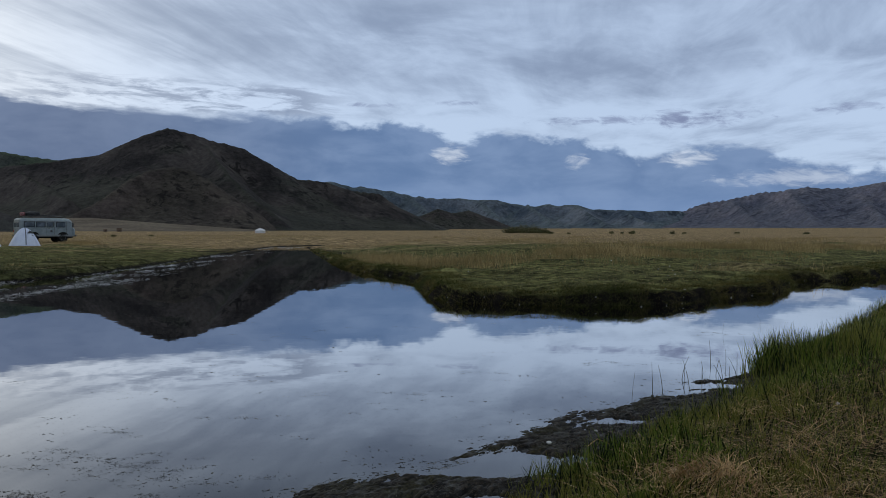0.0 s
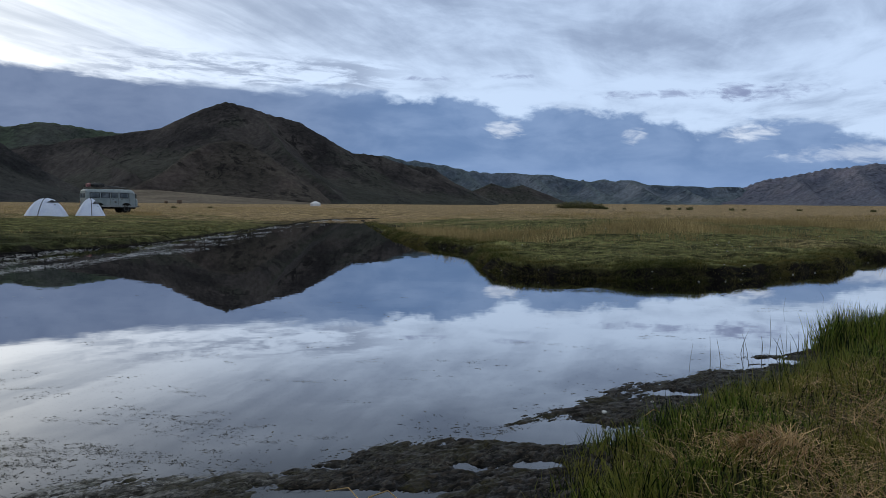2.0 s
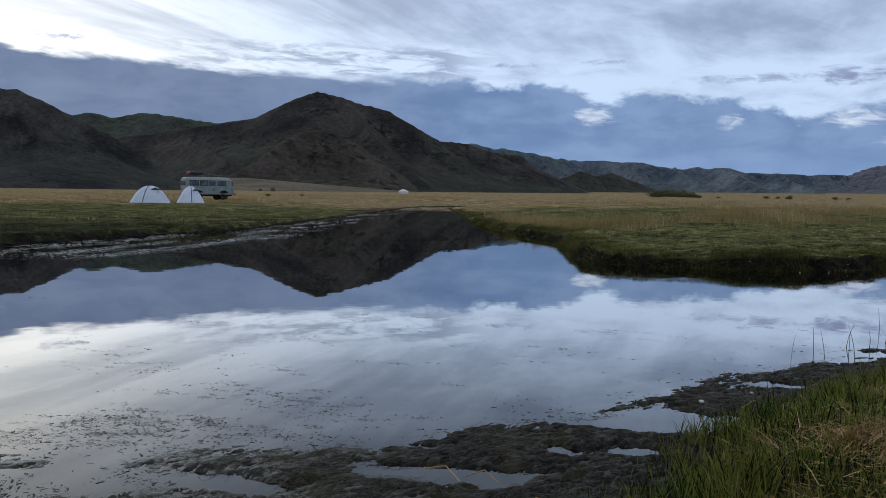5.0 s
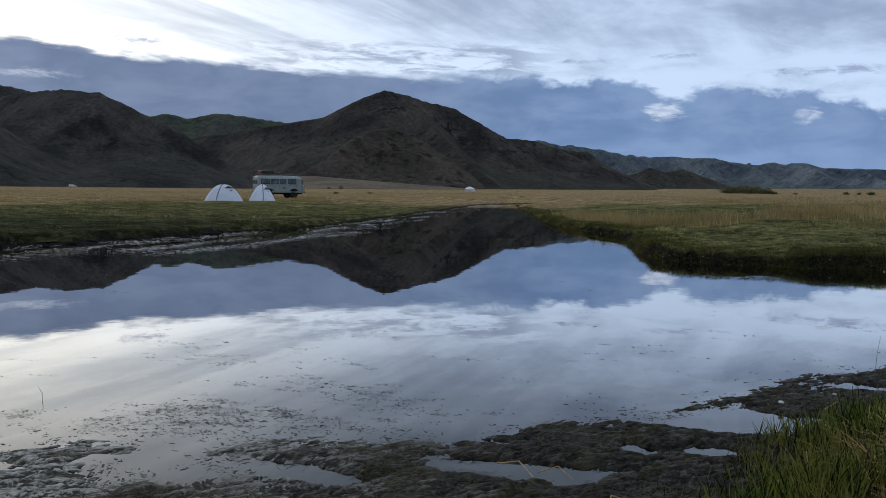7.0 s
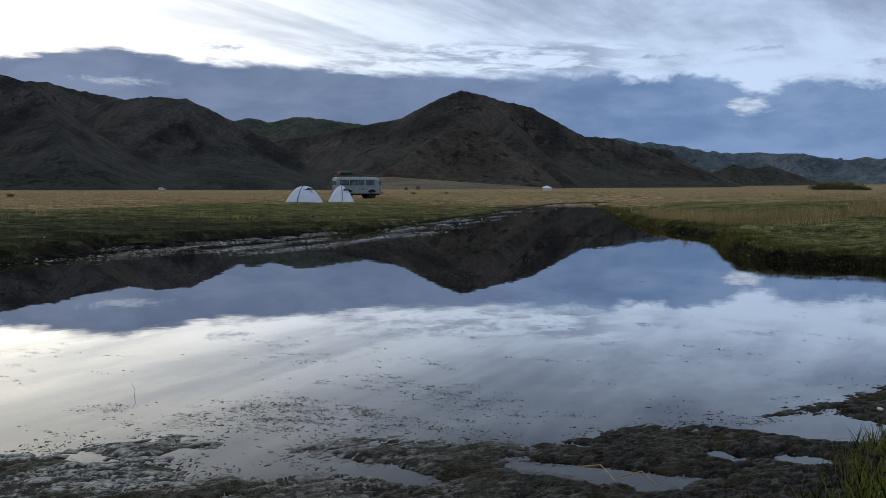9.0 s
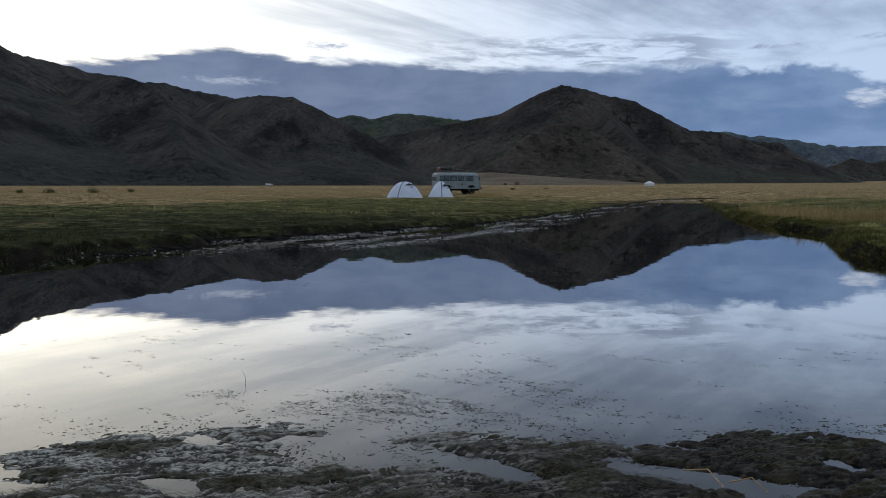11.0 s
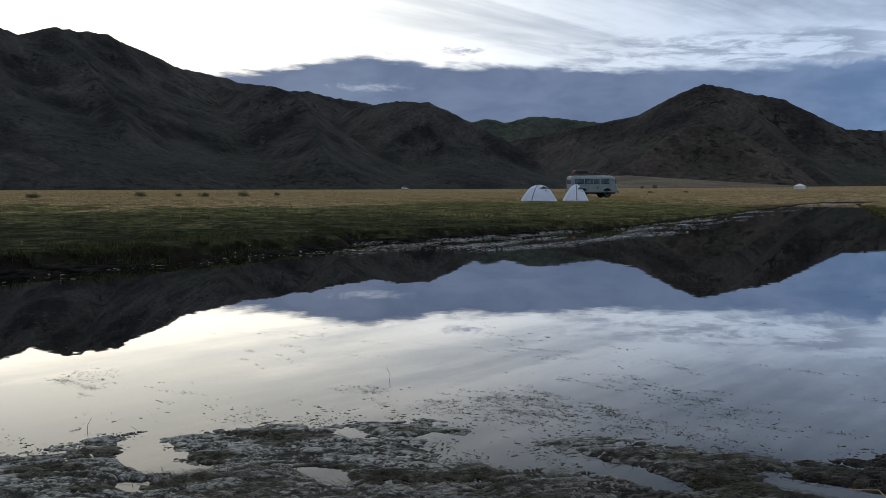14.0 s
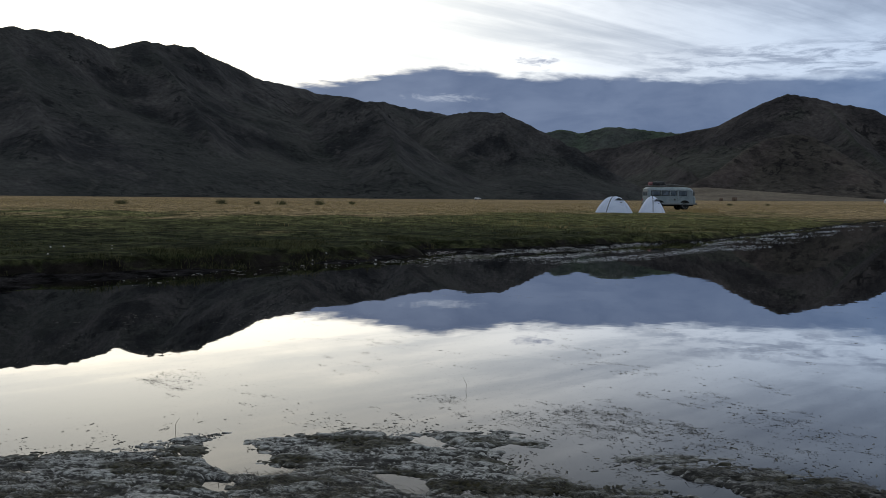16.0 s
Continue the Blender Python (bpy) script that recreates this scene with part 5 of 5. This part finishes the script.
            ring = [arch.verts.new(p) for p in pts] + [arch.verts.new((p[0], side * 0.966, p[2])) for p in pts]
            for k in range(12):
                arch.faces.new((ring[k], ring[k + 1], ring[k + 14], ring[k + 13]))
            arch.faces.new(ring[13:])
            part("arch_shade", arch, RUBBER, van, "dark half disc painted as wheel arch shade")
            wheel = new("wheel")
            wheel.parent = van
            wheel.location = (wx, side * 0.875, 0.38)
            t = lathe(bmesh.new(), [(0.20, -0.10), (0.33, -0.10), (0.38, -0.06), (0.38, 0.06), (0.33, 0.10), (0.20, 0.10)], "y", 28)
            part("tyre", t, RUBBER, wheel, "black tyre")
            r = lathe(bmesh.new(), [(0.21, -0.09), (0.20, -0.11), (0.14, -0.05), (0.08, -0.10), (0.08, 0.10), (0.14, 0.05), (0.20, 0.11), (0.21, 0.09)], "y", 20)
            part("rim", r, RIM, wheel, "grey steel rim")
    rack = bmesh.new()
    for side in (-0.72, 0.72):
        tube(rack, [(-1.95, side, 2.20), (1.20, side, 2.20)], 0.018)
        for px in (-1.9, -0.9, 0.1, 1.1):
            tube(rack, [(px, side * 1.12, 2.00), (px, side, 2.20)], 0.014)
    for px in np.linspace(-1.9, 1.15, 9):
        tube(rack, [(px, -0.72, 2.19), (px, 0.72, 2.19)], 0.012)
    part("roof_rack", rack, STEEL, van, "dark tubular roof rack")
    return van


def bundle(name, label, x0, size, mat, seed, van, category="luggage"):
    """A lumpy wrapped load on the rack."""
    rng = np.random.default_rng(seed)
    bm = bmesh.new()
    bmesh.ops.create_icosphere(bm, subdivisions=3, radius=1.0)
    for v in bm.verts:
        v.co = Vector([math.copysign(abs(c) ** 0.6, c) for c in v.co])
        v.co *= 1 + 0.14 * noise.noise(v.co * 2.2 + Vector((seed, 0, 0)))
        v.co = Vector((v.co.x * size[0] / 2, v.co.y * size[1] / 2, v.co.z * size[2] / 2))
    for f in bm.faces:
        f.smooth = True
    ob = part(name, bm, mat)
    ob.matrix_basis = van.matrix_basis @ pose(x0, 0, 2.205 + size[2] * 0.44)
    strap = bmesh.new()
    for sx in (-0.22, 0.22):
        tube(strap, [(sx * size[0], 0.52 * size[1] * math.cos(t), 0.50 * size[2] * math.sin(t)) for t in np.linspace(0, math.pi, 9)], 0.012)
    part("strap", strap, STEEL, ob)
    return tagged(ob, label, category)


vx, vy, vz = place(26.65, 75.0)
van = make_van(vx, vy, vz - 0.02, 26.65 + 18)
bundle("luggage_bundle", "black tarpaulin bundle strapped on the roof rack", -0.98, (1.05, 1.25, 0.40), DARK_CLOTH, 3, van)
bundle("luggage_bundle", "faded red bag on the roof rack", -1.72, (0.36, 0.6, 0.34), RED_CLOTH, 5, van)
bundle("luggage_bundle", "flat grey sack on the roof rack", 0.25, (1.1, 1.1, 0.12), DARK_CLOTH, 8, van)

# ---- tents ----
TENT = material("tent fly", worn((0.68, 0.74, 0.88), (0.76, 0.82, 0.94), 2.0, grain=0.05), 0.5, spec=0.35, bump=[(2.5, 0.03, 3.0)], thin=0.25)
TRIM = material("tent trim", worn((0.04, 0.045, 0.06), (0.08, 0.085, 0.10), 5.0), 0.7)


def dome(u, turn, half_x, half_y, tall, bulge=1.7):
    """A point of the fly: u from 0 at the hem to 1 at the top, turn round it."""
    c, s = math.cos(turn), math.sin(turn)
    square = (abs(c) ** 2.6 + abs(s) ** 2.6) ** (-1 / 2.6)
    r = 1 - u
    sag = 1 - 0.05 * math.sin(math.pi * u) * (0.5 + 0.5 * math.cos(4 * turn))
    return Vector((half_x * c * square * r * sag, half_y * s * square * r * sag, tall * (1 - r ** bulge)))


def make_tent(x, y, z, rz, half_x, half_y, tall, bulge, zip_turn, vent_turn, label):
    tent = thing("tent", label, "tent", x, y, z, rz, "tents on the meadow")
    fly = bmesh.new()
    rings = [[fly.verts.new(dome(u, t, half_x, half_y, tall, bulge)) for t in np.linspace(0, 2 * math.pi, 49)[:-1]] for u in np.linspace(0, 0.985, 15)]
    for p, q in zip(rings, rings[1:]):
        for k in range(48):
            fly.faces.new((p[k], p[(k + 1) % 48], q[(k + 1) % 48], q[k])).smooth = True
    fly.faces.new(rings[-1])
    part("fly_sheet", fly, TENT, tent, "white dome fly sheet")
    for t in (45, 135, 225, 315):
        part("pole_sleeve", tube(bmesh.new(), [dome(u, radians(t), half_x, half_y, tall, bulge) * 1.006 for u in np.linspace(0, 0.99, 14)], 0.014), TENT, tent)
    door = bmesh.new()
    tube(door, [dome(u, zip_turn + 0.10 * u, half_x, half_y, tall, bulge) * 1.008 for u in np.linspace(0.02, 0.95, 14)], 0.028)
    part("door_zip", door, TRIM, tent, "dark zip of the door")
    vent = bmesh.new()
    rows_v = []
    for u in np.linspace(0.42, 0.60, 4):
        rows_v.append([vent.verts.new(dome(u, vent_turn + w * (0.60 - u) * 3.0, half_x, half_y, tall, bulge) * (1.02 + 0.10 * (0.60 - u))) for w in np.linspace(-1, 1, 7)])
    for p, q in zip(rows_v, rows_v[1:]):
        for k in range(6):
            vent.faces.new((p[k], p[k + 1], q[k + 1], q[k]))
    bmesh.ops.solidify(vent, geom=vent.faces[:], thickness=0.012)
    part("vent_hood", vent, TRIM, tent, "dark vent hood near the top")
    mark = bmesh.new()
    row = [[mark.verts.new(dome(u, vent_turn + w, half_x, half_y, tall, bulge) * 1.012) for w in (-0.07, -0.02, 0.03, 0.08)] for u in (0.32, 0.35)]
    for k in range(3):
        mark.faces.new((row[0][k], row[0][k + 1], row[1][k + 1], row[1][k]))
    part("mark", mark, TRIM, tent, "small dark printed mark")
    for k, t in enumerate((20, 70, 160, 250, 340)):
        foot = dome(0, radians(t), half_x, half_y, tall, bulge)
        part("peg", tube(bmesh.new(), [foot * 1.03 + Vector((0, 0, 0.04)), foot * 1.10 + Vector((0, 0, -0.08))], 0.008), STEEL, tent)
    return tent


tx, ty, tz = place(30.40, 63.0)
make_tent(tx, ty, tz - 0.02, 30.4, 1.45, 1.15, 1.27, 2.5, radians(-112), radians(-58), "white two-person dome tent pitched on grazed grass")
tx, ty, tz = place(27.80, 64.0)
make_tent(tx, ty, tz - 0.02, 30.4, 1.02, 1.15, 1.28, 2.0, radians(-88), radians(-50), "smaller white dome tent with a dark door zip")

# ---- far dwellings and shrubs ----
FELT = material("white felt", worn((0.62, 0.63, 0.64), (0.74, 0.74, 0.74), 0.8, grain=0.05), 0.9)
ROPE = material("rope", worn((0.18, 0.14, 0.10), (0.26, 0.2, 0.14), 3.0), 0.9)
DOOR = material("painted door", worn((0.24, 0.07, 0.04), (0.32, 0.11, 0.06), 4.0), 0.6)


def make_ger(x, y, z, rz):
    ger = thing("yurt", "white felt yurt standing alone on the plain", "yurt", x, y, z, rz)
    part("wall", lathe(bmesh.new(), [(2.95, -0.1), (3.0, 0.05), (3.0, 1.45), (2.9, 1.52)], sides=40), FELT, ger)
    part("roof", lathe(bmesh.new(), [(3.12, 1.42), (3.10, 1.50), (1.8, 2.20), (0.75, 2.62), (0.70, 2.70)], sides=40), FELT, ger, "conical felt roof")
    part("crown", lathe(bmesh.new(), [(0.70, 2.66), (0.72, 2.74), (0.40, 2.86), (0.05, 2.90)], sides=20), ROPE, ger, "wooden crown ring")
    part("stovepipe", tube(bmesh.new(), [(0.3, 0, 2.7), (0.3, 0, 3.5)], 0.07, 10), STEEL, ger)
    for h in (0.45, 1.0):
        part("rope", lathe(bmesh.new(), [(3.005, h), (3.03, h + 0.02), (3.03, h + 0.06), (3.005, h + 0.08)], sides=40), ROPE, ger)
    part("door", box(bmesh.new(), 2.92, 3.06, -0.45, 0.45, 0.05, 1.42, 0.02), DOOR, ger, "painted wooden door")
    return ger


gx_, gy_, gz_ = place(12.98, 470)
make_ger(gx_, gy_, gz_, 200)

WALL = material("mud brick", worn((0.13, 0.09, 0.065), (0.20, 0.14, 0.10), 1.5, grain=0.15), 0.95)


def make_hut(bearing, distance, wide, tall, deep, label):
    x, y, z = place(bearing, distance)
    hut = thing("hut", label, "hut", x, y, z, bearing)
    bm = bmesh.new()
    box(bm, -wide / 2, wide / 2, -deep / 2, deep / 2, -0.2, tall, 0.05)
    part("wall", bm, WALL, hut)
    part("roof", box(bmesh.new(), -wide / 2 - 0.15, wide / 2 + 0.15, -deep / 2 - 0.15, deep / 2 + 0.15, tall, tall + 0.18, 0.03), WALL, hut)
    part("doorway", box(bmesh.new(), -0.4, 0.4, -deep / 2 - 0.03, -deep / 2 + 0.05, 0.0, min(1.7, tall * 0.8)), RUBBER, hut, "dark doorway")


make_hut(23.05, 860, 3.6, 2.4, 3.4, "small brown mud-brick shed on the plain")
make_hut(22.2, 860, 4.8, 3.5, 4.2, "brown mud-brick shed with a flat roof")

WHITE = material("white lorry paint", worn((0.55, 0.56, 0.57), (0.68, 0.68, 0.68), 0.6), 0.5)


def make_far_car(bearing, distance):
    x, y, z = place(bearing, distance)
    car = thing("parked_car", "white car parked far across the plain", "car", x, y, z, bearing + 8)
    part("body", loft(bmesh.new(), [rounded_ring(-2.1, 0.8, 0.4, 1.0, 0.2), rounded_ring(-2.0, 0.85, 0.35, 1.15, 0.2), rounded_ring(2.0, 0.85, 0.35, 1.05, 0.2), rounded_ring(2.1, 0.8, 0.4, 0.9, 0.2)]), WHITE, car)
    part("cabin", loft(bmesh.new(), [rounded_ring(-1.9, 0.78, 1.0, 1.55, 0.2), rounded_ring(-1.6, 0.78, 1.0, 1.8, 0.2), rounded_ring(0.4, 0.78, 1.0, 1.78, 0.2), rounded_ring(1.1, 0.75, 1.0, 1.1, 0.04)]), WHITE, car)
    part("side_window", box(box(bmesh.new(), -1.5, 0.5, -0.80, -0.76, 1.2, 1.6), -1.5, 0.5, 0.76, 0.80, 1.2, 1.6), GLASS, car)
    for wx in (-1.3, 1.3):
        for side in (-0.78, 0.78):
            part("wheel", lathe(bmesh.new(), [(0.2, -0.1), (0.34, -0.08), (0.34, 0.08), (0.2, 0.1)], "y", 16, (wx, side, 0.34)), RUBBER, car)


make_far_car(39.85, 520)


def make_shrub(bearing, distance, wide, tall, seed, label="dark low willow shrub on the plain", leaf=0.10, count=900):
    """Several stems and a crown of many small leaves, uneven and open."""
    x, y, z = place(bearing, distance)
    rng = np.random.default_rng(seed)
    shrub = thing("shrub", label, "shrub", x, y, z, 0, "shrubs on the plain")
    stems = bmesh.new()
    tips = []
    for k in range(9):
        a, out = rng.uniform(0, 2 * math.pi), rng.uniform(0.15, 0.45) * wide
        tip = Vector((out * math.cos(a), out * math.sin(a), tall * rng.uniform(0.55, 0.95)))
        mid = tip * 0.5 + Vector((0, 0, tall * 0.12))
        tube(stems, [(0.1 * tip.x, 0.1 * tip.y, -0.1), mid, tip], 0.02 * tall, 5, 0.3)
        tips += [tip, mid]
    part("stem", stems, ROPE, shrub)
    c = np.array([tuple(tips[i]) for i in rng.integers(0, len(tips), count)]) + rng.normal(0, 1, (count, 3)) * np.array([wide * 0.12, wide * 0.12, tall * 0.14])
    c[:, 2] = np.clip(c[:, 2] * rng.uniform(0.15, 1.0, count), 0.0, tall * 1.05)
    d1, d2 = rng.normal(0, 1, (count, 3)), rng.normal(0, 1, (count, 3))
    d1 /= np.linalg.norm(d1, axis=1)[:, None]
    d2 /= np.linalg.norm(d2, axis=1)[:, None]
    size = leaf * rng.uniform(0.6, 1.4, (count, 1))
    v = np.stack([c - d1 * size, c + d2 * size * 0.5, c + d1 * size, c - d2 * size * 0.5], 1).reshape(-1, 3)
    crown = mesh_of("crown", v, np.arange(count * 4).reshape(-1, 4), SHRUB, True)
    crown.parent = shrub
    return shrub


rng = np.random.default_rng(71)
for k, (b, s) in enumerate(((-4.75, 4.2), (-5.15, 4.8), (-5.6, 5.6), (-6.0, 6.4), (-6.4, 5.8), (-6.9, 4.8), (-7.25, 3.6))):
    make_shrub(b, 430 + 12 * (k % 3), s * 1.5, s * 0.80, 100 + k, "dark willow thicket far across the meadow", 0.30, 1500)
for k, (b, s) in enumerate(((-7.7, 2.0), (-9.0, 0.9), (-12.0, 2.0), (-12.7, 1.6), (-13.4, 2.1), (-16.1, 1.8), (-16.9, 1.1), (-20.3, 1.4), (-24.6, 1.3))):
    make_shrub(b, 330 + 25 * (k % 4), s * 1.5, s * 0.62, 120 + k, "low dark shrub on the far meadow", 0.22, 500)
for k, (b, d, s) in enumerate(((58.0, 88, 0.75), (53.9, 92, 0.7), (51.4, 90, 0.85), (55.6, 95, 0.4), (64.5, 80, 0.6), (49.0, 100, 0.4), (22.6, 150, 0.5), (20.2, 160, 0.45))):
    make_shrub(b, d, s * 1.8, s * 0.9, 140 + k, "small grey-green shrub in dry grass", 0.07, 420)

# ---- reeds, twigs and stones ----
for k in range(26):
    rng = np.random.default_rng(200 + k)
    if k < 17:
        x, y = 2.75 + rng.normal(0, 0.30), 7.25 + rng.normal(0, 0.30)
    else:
        x, y = 2.1 + rng.normal(0, 0.3), 6.6 + rng.normal(0, 0.35)
    h = rng.uniform(0.06, 0.26)
    lean, a = rng.uniform(0.0, 0.35) * h, rng.uniform(0, 2 * math.pi)
    pts = [(lean * t * t * math.cos(a), lean * t * t * math.sin(a), -0.05 + (h + 0.05) * t) for t in np.linspace(0, 1, 5)]
    reed = part("reed", tube(bmesh.new(), pts, 0.0032, 5, 0.35), STEM)
    reed.matrix_basis = pose(x, y, 0)
    tagged(reed, "thin dark reed stem standing in shallow water", "reed", "reeds at the water's edge")
for k, (x, y, h) in enumerate(((1.42, 5.95, 0.24), (-1.02, 2.86, 0.13), (-0.98, 2.88, 0.09), (-3.4, 3.6, 0.08), (3.6, 10.2, 0.16), (4.4, 11.0, 0.15), (-3.9, 1.9, 0.07))):
    reed = part("reed", tube(bmesh.new(), [(0, 0, -0.04), (0.01, 0, h * 0.5), (0.03 * (-1) ** k, 0.01, h)], 0.0015, 5, 0.5), STEM)
    reed.matrix_basis = pose(x, y, 0)
    tagged(reed, "single thin stem rising from the water", "reed", "reeds at the water's edge")
for k, (x, y, turn, long) in enumerate(((-0.62, 3.12, -35, 0.22), (-0.45, 3.10, -20, 0.16), (0.9, 4.55, 15, 0.15), (-0.2, 2.85, 60, 0.12))):
    twig = part("twig", tube(bmesh.new(), [(-long / 2, 0, 0), (0, 0.02, 0.035), (long / 2, -0.01, 0.005)], 0.0035, 5, 0.6), STRAW)
    twig.matrix_basis = pose(x, y, 0.045, 0, 0, turn)
    tagged(twig, "pale curved straw lying on the mud", "twig", "straws on the mud")


def pebbles(name, x, y, z, size, label, seed):
    rng = np.random.default_rng(seed)
    bm = bmesh.new()
    bmesh.ops.create_icosphere(bm, subdivisions=1, radius=1.0)
    unit = np.array([v.co[:] for v in bm.verts])
    tri = np.array([[v.index for v in f.verts] for f in bm.faces])
    bm.free()
    v = unit[None] * (1 + rng.uniform(-0.3, 0.3, (len(x), len(unit), 1))) * (size[:, None, None] * np.array([1.0, 0.8, 0.5]))
    v = v + np.stack([x, y, z], -1)[:, None]
    faces = (tri[None] + (np.arange(len(x)) * len(unit))[:, None, None]).reshape(-1, 3)
    tagged(mesh_of(name, v.reshape(-1, 3), faces, PALE), label, "stones", kind="stuff")


x, y, rng = scatter(9000, -3.0, 11.0, 12.0, 30.0, 81)
d = point_depth(x, y)
keep = (d > -0.25) & (d < 0.35) & (rng.random(len(x)) < 0.07)
x, y = x[keep], y[keep]
pebbles("pale_stones", x, y, np.maximum(ground_height(x, y), 0.0) + 0.01, rng.uniform(0.006, 0.02, len(x)), "pale stones and scraps at the foot of the cut bank", 82)
x, y, rng = scatter(40, 0.5, 12.0, 14.0, 34.0, 83)
keep = point_depth(x, y) > 0.8
x, y = x[keep], y[keep]
pebbles("pale_stones", x, y, ground_height(x, y) + 0.05, rng.uniform(0.01, 0.025, len(x)), "scattered pale stones in grazed grass", 84)
x, y, rng = polar(70, 30, 75, 11, 26, 85)
dl = left_depth(x, y)
keep = (dl > 0.0) & (dl < 4.5)
x, y = x[keep], y[keep]
pebbles("pale_stones", x, y, np.maximum(ground_height(x, y), 0.02) + 0.02, rng.uniform(0.008, 0.025, len(x)), "pale stones on the silt of the far shore", 86)
for x, y, s in ((0.62, 4.62, 0.016), (0.95, 4.9, 0.012), (2.2, 4.4, 0.014)):
    bm = bmesh.new()
    bmesh.ops.create_icosphere(bm, subdivisions=2, radius=s)
    for v in bm.verts:
        v.co *= 1 + 0.3 * noise.noise(v.co * 40)
        v.co.z *= 0.6
    stone = part("stone", bm, PALE)
    stone.matrix_basis = pose(x, y, max(0.045, float(ground_height(x, y)) + 0.02))
    tagged(stone, "small white stone on the dark mud", "stone")
